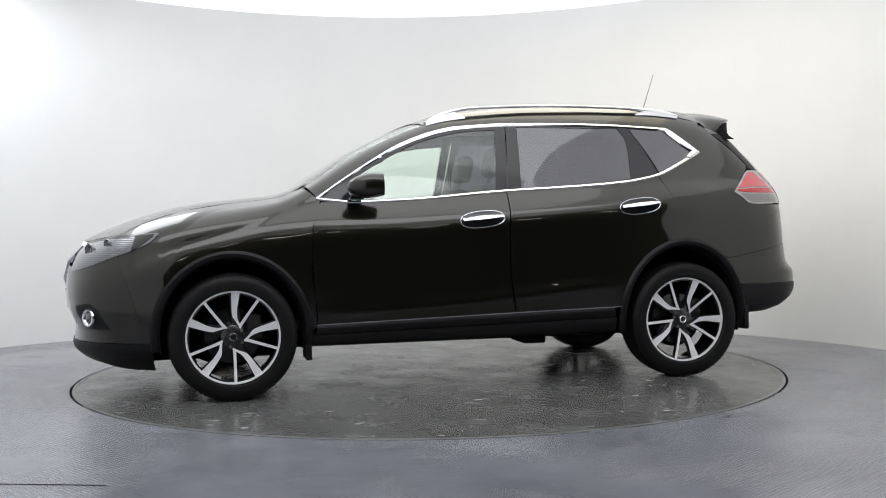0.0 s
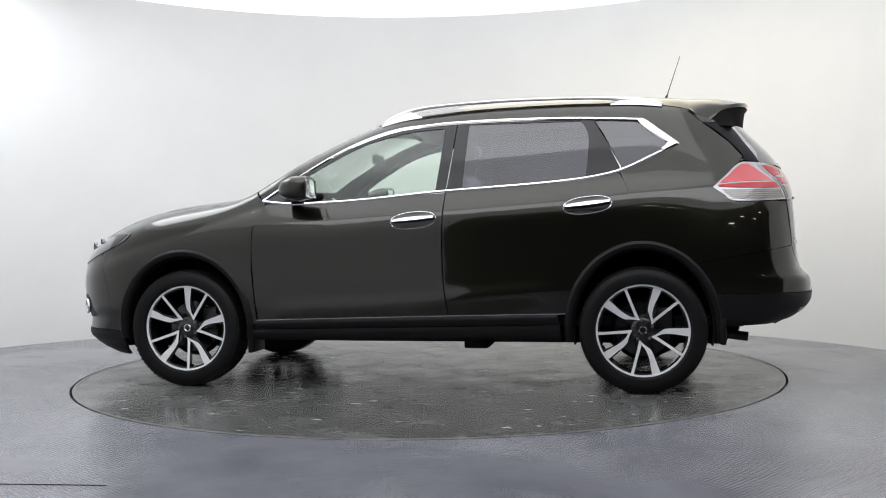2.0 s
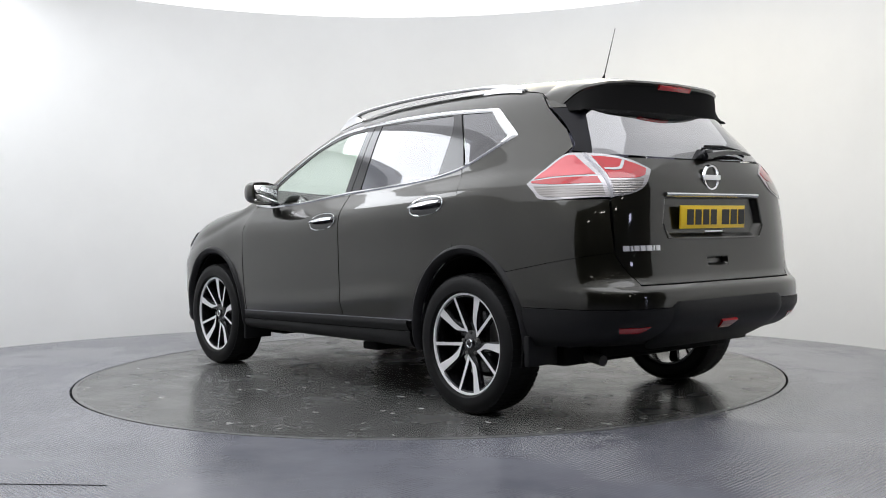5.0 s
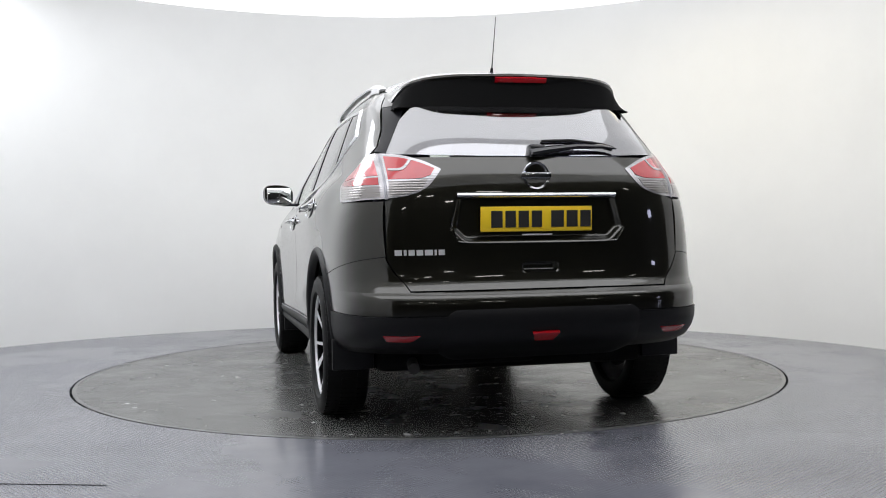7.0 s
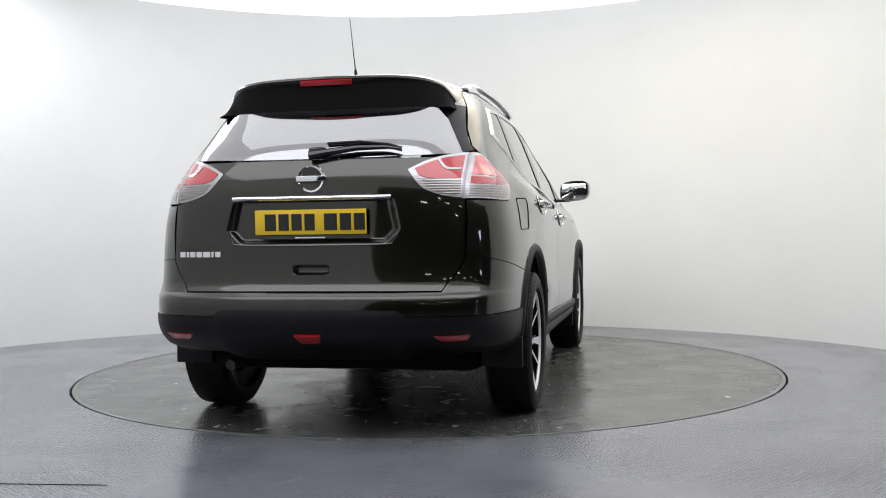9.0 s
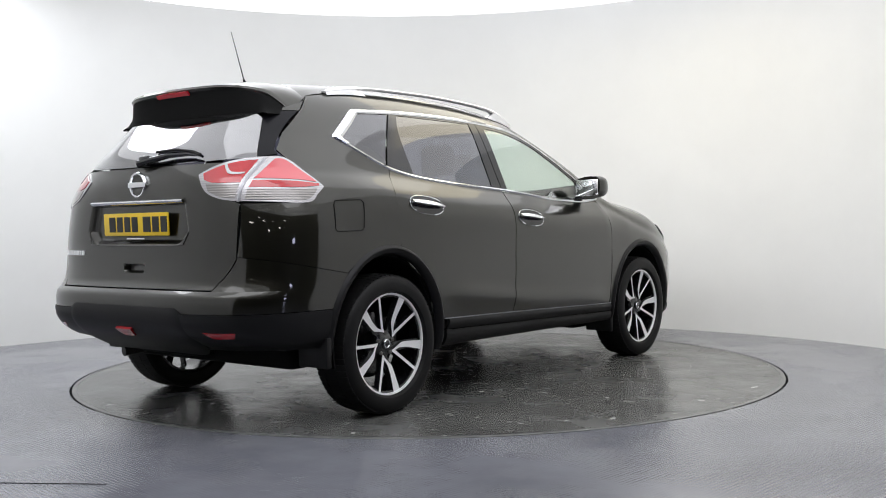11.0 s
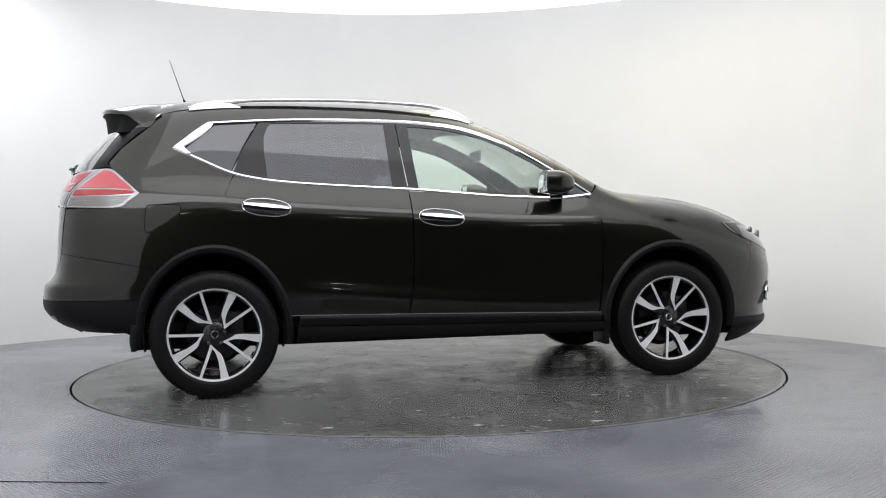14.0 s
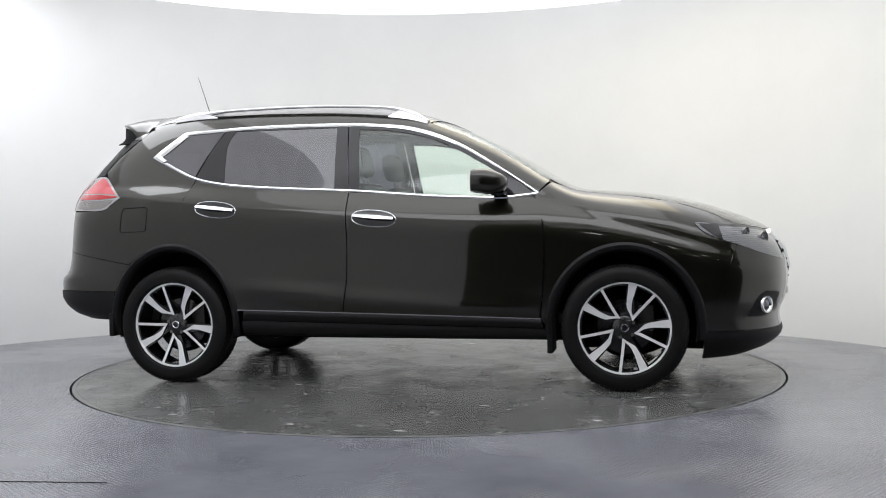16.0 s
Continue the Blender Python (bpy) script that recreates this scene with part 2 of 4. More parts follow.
    bmesh.ops.delete(bm, geom=[fa for fa in bm.faces if fa.calc_center_median().z < 0], context="FACES")
    # strip lamps of the hall and a daylit opening beside the booth, mirrored in the paint
    for x, y, z, w in ((-1.2, -8.6, 2.6, 0.5), (0.4, -8.8, 3.2, 0.35), (1.3, -8.4, 2.9, 0.5), (2.6, -8.7, 2.5, 0.4), (3.6, -8.2, 3.1, 0.5), (4.8, -7.6, 2.7, 0.4), (-0.3, -7.6, 3.6, 0.4), (2.0, -7.4, 3.7, 0.4), (5.6, -6.6, 3.2, 0.4)):
        tagged(part("strip_lamp", box_bm(x - w / 2, x + w / 2, y - 0.03, y + 0.03, z, z + 0.05, 0.01), LAMP), "small white strip lamp hanging in the hall", "lamp", "hall strip lamps")
    tagged(part("window_1", box_bm(8.93, 8.97, -7.4, -6.8, 2.15, 2.5, 0.01), PANEL), "bright daylit window in the dark hall", "window", kind="structure")
    tagged(part("window_2", box_bm(8.93, 8.97, -7.3, -6.8, 0.35, 0.60, 0.01), PANEL), "low daylit window in the dark hall", "window", kind="structure")
    tagged(part("wall_hall", bm, HALL, smooth=False), "dark plain hall behind the booth opening", "wall", kind="structure")


def turntable():
    v, f = lathe([(0.01, 0.0), (1.2, 0.0), (TABLE_R - 0.0075, 0.0), (TABLE_R - 0.006, -0.003), (TABLE_R - 0.006, -0.04), (0.01, -0.04)], 128, axis="z")
    ob = mesh_object("turntable", v, f, DISK)
    v, f = lathe([(TABLE_R - 0.030, 0.0), (TABLE_R - 0.030, 0.0012), (TABLE_R - 0.009, 0.0012), (TABLE_R - 0.0075, 0.0)], 128, axis="z")
    mesh_object("edge_ring", v, f, RING, ob, "bare steel edge ring")
    return tagged(ob, "round grey turntable floor with scuffed paint", "turntable")


booth()
TABLE = turntable()

# ---- the car: surface ----
def smooth_curve(*pts):
    """A smooth function through (a, b) points, kept from overshooting."""
    pts = sorted(pts)
    a = np.array([p[0] for p in pts], float)
    b = np.array([p[1] for p in pts], float)
    h, d = np.diff(a), np.diff(b) / np.diff(a)
    m = np.empty(len(a))
    m[0], m[-1] = d[0], d[-1]
    for i in range(1, len(a) - 1):
        m[i] = 0 if d[i - 1] * d[i] <= 0 else 2 * d[i - 1] * d[i] / (d[i - 1] + d[i])
    xs = np.linspace(a[0], a[-1], 500)
    k = np.clip(np.searchsorted(a, xs) - 1, 0, len(a) - 2)
    t = (xs - a[k]) / h[k]
    ys = (2 * t**3 - 3 * t**2 + 1) * b[k] + (t**3 - 2 * t**2 + t) * h[k] * m[k] + (3 * t**2 - 2 * t**3) * b[k + 1] + (t**3 - t**2) * h[k] * m[k + 1]
    return lambda q: np.interp(q, xs, ys)


# car space: x ahead, y to its left, z up, the origin between the axles on the ground
TOP = smooth_curve((2.30, 0.80), (2.20, 0.885), (2.08, 0.945), (1.95, 0.995), (1.78, 1.05), (1.6, 1.092), (1.43, 1.115), (1.26, 1.13), (1.09, 1.146), (1.0, 1.175), (0.91, 1.225), (0.735, 1.335), (0.56, 1.435), (0.39, 1.52), (0.22, 1.59), (0.06, 1.64), (-0.15, 1.672), (-0.5, 1.698), (-0.9, 1.705), (-1.3, 1.698), (-1.6, 1.680), (-1.9, 1.65), (-2.4, 1.6))
BELT = smooth_curve((2.4, 0.62), (2.0, 0.74), (1.6, 0.86), (1.2, 0.97), (0.95, 1.06), (0.85, 1.085), (0.5, 1.085), (0.0, 1.115), (-0.6, 1.15), (-1.0, 1.18), (-1.4, 1.20), (-2.4, 1.21))
BELT_W = smooth_curve((2.4, 0.86), (1.6, 0.865), (1.2, 0.845), (0.9, 0.805), (0.5, 0.80), (-0.6, 0.808), (-1.2, 0.80), (-1.7, 0.775), (-2.4, 0.745))
LEAN = smooth_curve((2.4, 0.10), (1.3, 0.12), (0.9, 0.30), (0.5, 0.335), (-0.3, 0.36), (-1.2, 0.40), (-1.7, 0.44), (-2.4, 0.47))
ROUND = smooth_curve((2.4, 2.8), (1.2, 3.2), (0.95, 4.0), (0.6, 6.0), (-2.4, 6.0))
LOW = smooth_curve((0.0, 0.84), (0.04, 0.865), (0.10, 0.888), (0.25, 0.902), (0.45, 0.908), (0.60, 0.905), (0.72, 0.896), (0.80, 0.884), (0.86, 0.868), (0.92, 0.846), (0.97, 0.820), (1.0, 0.80))
WAIST = smooth_curve((2.4, 0.97), (1.35, 0.99), (0.8, 0.985), (-0.2, 0.98), (-1.0, 0.985), (-1.5, 0.975), (-1.8, 0.962), (-2.4, 0.945))
NOSE = smooth_curve((0.14, 2.02), (0.20, 2.12), (0.26, 2.21), (0.31, 2.245), (0.40, 2.235), (0.5, 2.27), (0.6, 2.285), (0.7, 2.28), (0.8, 2.25), (0.9, 2.19), (1.1, 2.1), (1.8, 2.0))
TAIL = smooth_curve((0.20, -1.94), (0.24, -1.97), (0.29, -2.01), (0.33, -2.07), (0.365, -2.115), (0.42, -2.205), (0.47, -2.265), (0.52, -2.293), (0.59, -2.297), (0.63, -2.289), (0.66, -2.258), (0.70, -2.234), (0.78, -2.221), (0.9, -2.213), (1.0, -2.207), (1.08, -2.20), (1.15, -2.187), (1.25, -2.145), (1.32, -2.105), (1.4, -2.035), (1.5, -1.94), (1.56, -1.88), (1.64, -1.80), (1.8, -1.7))
NOSE_IN, TAIL_IN, FLOOR_Z = 1.45, -1.30, 0.25


SHOULDER = smooth_curve((2.4, 0.84), (1.9, 0.86), (1.3, 0.945), (0.9, 0.965), (0.0, 1.0), (-1.0, 1.062), (-1.5, 1.11), (-2.4, 1.13))
SHOULDER_OUT = smooth_curve((2.4, 0.0), (1.75, 0.0), (1.2, 0.016), (0.7, 0.024), (-1.0, 0.026), (-1.45, 0.022), (-1.75, 0.0), (-2.4, 0.0))
CREASE = smooth_curve((2.4, 0.45), (0.9, 0.46), (0.0, 0.50), (-0.9, 0.575), (-2.4, 0.60))
CREASE_OUT = smooth_curve((2.4, 0.0), (1.0, 0.0), (0.6, 0.010), (-0.7, 0.013), (-1.05, 0.0), (-2.4, 0.0))


def sculpt(x, z):
    """The shoulder below the windows and the rising crease low on the doors."""
    d = z - SHOULDER(x)
    out = SHOULDER_OUT(x) * np.exp(-((d / np.where(d > 0, 0.072, 0.15)) ** 2))
    d = z - CREASE(x)
    return out + CREASE_OUT(x) * np.exp(-((d / np.where(d > 0, 0.045, 0.07)) ** 2))


def base_y(x, z):
    """Half the car's width before nose and tail close in."""
    x, z = np.broadcast_arrays(np.asarray(x, float), np.asarray(z, float))
    zb, zt, wb = BELT(x), TOP(x), BELT_W(x)
    s = np.clip((z - FLOOR_Z) / (zb - FLOOR_Z), 0, 1)
    low = LOW(s) * WAIST(x) + (wb - 0.80 * WAIST(x)) * np.clip((s - 0.6) / 0.4, 0, 1) ** 2
    t = np.clip((z - zb) / (zt - zb), 0, 1)
    n = ROUND(x)
    high = (wb - LEAN(x) * np.maximum(z - zb, 0)) * np.maximum(1 - t**n, 0) ** (1 / n)
    return np.where(z < zb, low, high) + sculpt(x, z)


NOSE_N = 2.95
TAIL_N = smooth_curve((0.0, 5.3), (1.1, 5.3), (1.22, 4.8), (1.4, 4.1), (1.9, 3.9))


def side_y(x, z):
    """Half the car's width at x, z."""
    y = base_y(x, z)
    u = np.clip((x - NOSE_IN) / (NOSE(z) - NOSE_IN), 0, 1)
    y = y * np.maximum(1 - u**NOSE_N, 0) ** (1 / NOSE_N)
    u = np.clip((x - TAIL_IN) / (TAIL(z) - TAIL_IN), 0, 1)
    n = TAIL_N(z)
    return y * np.maximum(1 - u**n, 0) ** (1 / n)


def end_wrap(rear, x_edge, z_low, z_high, rows=12, steps=40):
    """A band round the nose or tail, from x_edge on one side to x_edge on the other; edges are numbers or functions of the row (0 to 1)."""
    inn, end = (TAIL_IN, TAIL) if rear else (NOSE_IN, NOSE)
    fn = lambda v: v if callable(v) else (lambda *_: v)
    x_edge, z_low, z_high = fn(x_edge), fn(z_low), fn(z_high)
    out = []
    for k in np.linspace(0, 1, rows):
        s = np.linspace(-1, 1, 2 * steps + 1)
        z = z_low(np.abs(s)) + (z_high(np.abs(s)) - z_low(np.abs(s))) * k + 0 * s
        n = TAIL_N(z) if rear else NOSE_N
        u = np.clip((x_edge(k) - inn) / (end(z) - inn), 0, 1)
        ph = np.arccos(u ** (n / 2)) * np.abs(s)
        x = inn + (end(z) - inn) * np.cos(ph) ** (2 / n)
        out.append(np.stack([x, np.sign(s) * base_y(x, z) * np.sin(ph) ** (2 / n), z], -1))
    return np.array(out)


def solve(f, a, b, n=40):
    """Where f turns from positive to negative between a and b, element by element."""
    a, b = np.array(a, float), np.array(b, float)
    for _ in range(n):
        m = (a + b) / 2
        pos = f(m) > 0
        a, b = np.where(pos, m, a), np.where(pos, b, m)
    return (a + b) / 2


def top_z(x, y):
    x, y = np.broadcast_arrays(np.asarray(x, float), np.abs(np.asarray(y, float)))
    return solve(lambda z: side_y(x, z) - y, BELT(x) - 0.1, TOP(x))


def rear_x(y, z):
    y, z = np.broadcast_arrays(np.abs(np.asarray(y, float)), np.asarray(z, float))
    return solve(lambda x: side_y(x, z) - y, np.full(z.shape, -1.2), TAIL(z))


def front_x(y, z):
    y, z = np.broadcast_arrays(np.abs(np.asarray(y, float)), np.asarray(z, float))
    return solve(lambda x: side_y(x, z) - y, np.full(z.shape, 1.3), NOSE(z))


def dense(knots, per, smooth=True):
    """Knots to a fine line, each span cut into the same number of steps."""
    k = np.array(knots, float)
    out = []
    for i in range(len(k) - 1):
        p0, p1, p2, p3 = k[max(i - 1, 0)], k[i], k[i + 1], k[min(i + 2, len(k) - 1)]
        for j in range(per):
            t = j / per
            if smooth:
                out.append(0.5 * (2 * p1 + (p2 - p0) * t + (2 * p0 - 5 * p1 + 4 * p2 - p3) * t * t + (3 * p1 - p0 - 3 * p2 + p3) * t**3))
            else:
                out.append(p1 + (p2 - p1) * t)
    out.append(k[-1])
    return np.array(out)


def ruled(a, b, per=6, across=10, smooth=True):
    """A grid of plane points between two lines of equally many knots."""
    a, b = dense(a, per, smooth), dense(b, per, smooth)
    t = np.linspace(0, 1, across)[None, :, None]
    return a[:, None, :] * (1 - t) + b[:, None, :] * t


def on_side(g, lift=0.0):
    return np.stack([g[..., 0], side_y(g[..., 0], g[..., 1]) + lift, g[..., 1]], -1)


def on_rear(g, lift=0.0):
    return np.stack([rear_x(g[..., 0], g[..., 1]) - lift, g[..., 0], g[..., 1]], -1)


def on_front(g, lift=0.0):
    return np.stack([front_x(g[..., 0], g[..., 1]) + lift, g[..., 0], g[..., 1]], -1)


def on_top(g, lift=0.0):
    return np.stack([g[..., 0], g[..., 1], top_z(g[..., 0], g[..., 1]) + lift], -1)


def normals(P):
    n = np.cross(np.gradient(P, axis=0), np.gradient(P, axis=1))
    n /= np.maximum(np.linalg.norm(n, axis=-1, keepdims=True), 1e-9)
    mid = P - np.stack([np.clip(P[..., 0], -1.5, 1.3), 0 * P[..., 1], np.full(P.shape[:2], 0.75)], -1)
    return n if np.sum(n * mid) > 0 else -n


def raised(P, d):
    """The grid moved along its own normals by d (a number or one per point)."""
    d = np.asarray(d, float)
    return P + normals(P) * (d[..., None] if d.ndim else d)


def panel_data(P, thick):
    nu, nv = P.shape[:2]
    n = normals(P)
    Q = P - n * thick
    g = np.cross(np.gradient(P, axis=0), np.gradient(P, axis=1))
    flip = np.sum(g * n) < 0
    idx = lambda i, j, k: k * nu * nv + i * nv + j
    faces = []
    for i in range(nu - 1):
        for j in range(nv - 1):
            f = (idx(i, j, 0), idx(i + 1, j, 0), idx(i + 1, j + 1, 0), idx(i, j + 1, 0))
            faces.append(f)
            faces.append(tuple(v + nu * nv for v in f[::-1]))
    rim = [(i, 0) for i in range(nu)] + [(nu - 1, j) for j in range(1, nv)] + [(i, nv - 1) for i in range(nu - 2, -1, -1)] + [(0, j) for j in range(nv - 2, 0, -1)]
    for (a, b), (c, d) in zip(rim, rim[1:] + rim[:1]):
        faces.append((idx(c, d, 0), idx(a, b, 0), idx(a, b, 1), idx(c, d, 1)))
    if flip:
        faces = [f[::-1] for f in faces]
    return np.concatenate([P.reshape(-1, 3), Q.reshape(-1, 3)]), faces


def panel(name, grids, mat, parent, thick=0.008, label="", sides=(1,)):
    """Panels as solid sheets, one object for each side asked for (1 left, -1 right)."""
    made = []
    grids = grids if isinstance(grids, list) else [grids]
    for s in sides:
        verts, faces = [], []
        for P in grids:
            v, f = panel_data(P, thick)
            v = v.copy()
            v[:, 1] *= s
            if s < 0:
                f = [q[::-1] for q in f]
            faces += [tuple(k + len(verts) for k in q) for q in f]
            verts += [tuple(q) for q in v]
        made.append(mesh_object(name, verts, faces, mat, parent, label))
    return made


BOTH = (1, -1)
car = new("car")
car.empty_display_size = 0.3
tagged(car, "dark olive-black sport utility car with chrome window trim, on the turntable", "car")


def arch(cx, a, b, d0, d1, n):
    return [(cx + a * math.cos(radians(d0 + (d1 - d0) * i / n)), 0.36 + b * math.sin(radians(d0 + (d1 - d0) * i / n))) for i in range(n + 1)]


GAP = 0.0035
FD_FRONT = [(0.887, 0.400), (0.906, 0.568), (0.918, 0.796), (0.909, 0.942), (0.894, 1.04), (0.852, 1.088)]
FD_REAR = [(-0.268, 0.424), (-0.241, 0.615), (-0.234, 0.811), (-0.240, 1.005), (-0.243, 1.08), (-0.245, 1.132)]
shift = lambda line, dx, dz=0.0: [(x + dx, z + dz) for x, z in line]


def doors():
    front = panel("front_door", on_side(ruled(shift(FD_FRONT, -GAP), shift(FD_REAR, GAP), 8, 40)), PAINT, car, sides=BOTH)
    a = [(-0.268, 0.424), (-0.241, 0.615), (-0.236, 0.75), (-0.234, 0.86), (-0.240, 1.005), (-0.243, 1.08), (-0.245, 1.136)]
    b = [(-0.936, 0.440), (-0.988, 0.60), (-1.125, 0.757), (-1.256, 0.822), (-1.287, 1.005), (-1.282, 1.12), (-1.236, 1.226)]
    rear = panel("rear_door", on_side(ruled(shift(a, -GAP), shift(b, GAP), 8, 36)), PAINT, car, sides=BOTH)
    return front, rear


def body_panels():
    # front wings: from the wheel arch out to door, bonnet edge and bumper
    bon = lambda x, y: (x, float(top_z(x, y)))
    A = arch(1.355, 0.425, 0.455, 181, 4, 10)
    B = [(0.895, 0.40), (0.922, 0.70), (0.913, 0.942), (0.858, 1.092), bon(0.945, 0.70), bon(1.10, 0.655), bon(1.36, 0.65), bon(1.62, 0.64), bon(1.835, 0.648), (1.9615, 0.825), (1.83, 0.42)]
    # the wing's nose runs on under the bonnet edge to the headlamp
    C = [bon(1.68, 0.60), bon(1.78, 0.60), bon(1.88, 0.58), bon(1.96, 0.55), bon(2.03, 0.51)]
    D = [(1.68, 0.895), (1.78, 0.89), (1.88, 0.88), (1.96, 0.87), (2.03, 0.86)]
    panel("front_wing", [on_side(ruled(A, B, 8, 18, smooth=False)), on_side(ruled(C, D, 8, 8), -0.004)], PAINT, car, sides=BOTH)
    # bonnet
    ys = np.linspace(-0.645, 0.645, 41)
    rows = []
    for t in np.linspace(0, 1, 30):
        xf = front_x(np.abs(ys), np.interp(np.abs(ys), [0.0, 0.40, 0.60, 0.70], [0.888, 0.888, 0.914, 0.925]))
        xb = 1.03 + 0.10 * (1 - (ys / 0.645) ** 2) - 0.10
        rows.append(np.stack([xb + (xf - xb) * t, ys], -1))
    panel("bonnet", on_top(np.array(rows)), PAINT, car)
    # roof and the strip between roof and side glass
    xs, ys = np.linspace(0.20, -1.63, 50), np.linspace(-0.56, 0.56, 36)
    X, Yg = np.meshgrid(xs, ys, indexing="ij")
    X = X + 0.13 * (1 - (Yg / 0.56) ** 2) * np.clip((X + 0.6) / 0.8, 0, 1)
    panel("roof", on_top(np.stack([X, Yg], -1)), PAINT, car)
    up = [(0.874, 1.112), (0.737, 1.210), (0.568, 1.318), (0.399, 1.416), (0.231, 1.487), (0.063, 1.532), (-0.104, 1.549), (-0.272, 1.560), (-0.608, 1.565), (-0.945, 1.561), (-1.20, 1.549), (-1.37, 1.535)]
    edge = [0.93, 0.76, 0.58, 0.41, 0.24, 0.07, -0.104, -0.272, -0.608, -0.945, -1.20, -1.37]
    wid = [0.70, 0.655, 0.62, 0.59, 0.57, 0.565, 0.562, 0.562, 0.562, 0.562, 0.562, 0.562]
    panel("roof_side", on_side(ruled(up, [(x, float(top_z(x, w))) for x, w in zip(edge, wid)], 6, 10)), PAINT, car, sides=BOTH)
    # rear quarters
    qx = lambda z: float(rear_x(0.684, z))
    re = lambda x: (x, float(top_z(x, 0.562)))
    q1 = ruled([(-1.262, 0.815), (-1.36, 0.83), (-1.5, 0.805), (-1.60, 0.757), (-1.65, 0.72)], [(-1.287, 1.05), (-1.45, 1.05), (-1.7, 1.05), (qx(1.05), 1.05), (qx(0.81), 0.81)], 6, 16, False)
    q2 = ruled([(-1.287, 1.05), (-1.282, 1.12), (-1.236, 1.232), (-1.42, 1.318), (-1.562, 1.388)], [(-1.86, 1.05), (-1.79, 1.092), (-1.735, 1.134), (-1.805, 1.20), (-1.880, 1.272)], 6, 14, False)
    q3 = ruled([(-1.562, 1.388), (-1.5, 1.44), (-1.44, 1.49), (-1.37, 1.538), re(-1.37)], [(-1.880, 1.272), (-1.903, 1.305), (-1.832, 1.391), (-1.68, 1.515), re(-1.60)], 6, 14, False)
    panel("rear_quarter", [on_side(q) for q in (q1, q2, q3)], PAINT, car, sides=BOTH)


def rear_end():
    # tailgate below the glass, with the hollow for the number plate
    zs = np.linspace(0.662, 1.243, 110)
    edge = np.interp(zs, [0.655, 0.69, 0.716, 0.76, 0.80, 1.05, 1.07, 1.10, 1.14, 1.19, 1.225, 1.245], [0.585, 0.605, 0.63, 0.66, 0.68, 0.678, 0.62, 0.53, 0.475, 0.433, 0.50, 0.58])
    s = np.linspace(-1, 1, 171)
    g = np.stack([edge[:, None] * s[None], np.repeat(zs[:, None], 171, 1)], -1)
    P = on_rear(g)
    step = lambda v: np.clip(v, 0, 1) ** 2 * (3 - 2 * np.clip(v, 0, 1))
    half = np.interp(g[..., 1], [0.86, 0.93, 1.06], [0.335, 0.405, 0.375])
    deep = step((half - np.abs(g[..., 0])) / 0.035) * step((g[..., 1] - 0.862) / 0.03) * step((1.068 - g[..., 1]) / 0.012)
    P[..., 0] += 0.032 * deep
    pull = step((0.082 - np.abs(g[..., 0])) / 0.012) * step((g[..., 1] - 0.732) / 0.012) * step((0.775 - g[..., 1]) / 0.008)
    P[..., 0] += 0.03 * pull
    gate = panel("tailgate", P, PAINT, car)[0]
    return gate


def offset_line(line, w):
    """A plane line moved sideways by w, towards its left."""
    p = np.array(line, float)
    d = np.gradient(p, axis=0)
    d /= np.linalg.norm(d, axis=1, keepdims=True)
    return p + np.stack([-d[:, 1], d[:, 0]], 1) * np.reshape(w, (-1, 1))


def profile_lift(P, heights):
    """Lift a grid across its second direction by a row of heights."""
    h = np.interp(np.linspace(0, 1, P.shape[1]), np.linspace(0, 1, len(heights)), heights)
    return raised(P, np.broadcast_to(h, P.shape[:2]))


def side_lift(g, heights):
    """A strip on the car's side, lifted straight out."""
    return on_side(g) + np.array([0, 1.0, 0]) * np.interp(np.linspace(0, 1, g.shape[1]), np.linspace(0, 1, len(heights)), heights)[None, :, None]


UP = [(0.880, 1.112), (0.737, 1.210), (0.568, 1.318), (0.399, 1.416), (0.231, 1.487), (0.063, 1.532), (-0.104, 1.549), (-0.272, 1.560), (-0.608, 1.565), (-0.945, 1.561), (-1.20, 1.549), (-1.345, 1.540), (-1.375, 1.533)]
LOWLINE = [(0.875, 1.098), (0.69, 1.080), (0.497, 1.084), (0.234, 1.097), (-0.094, 1.125), (-0.243, 1.136), (-0.589, 1.155), (-0.754, 1.165), (-0.919, 1.178), (-1.085, 1.198), (-1.25, 1.236), (-1.42, 1.313), (-1.555, 1.380)]


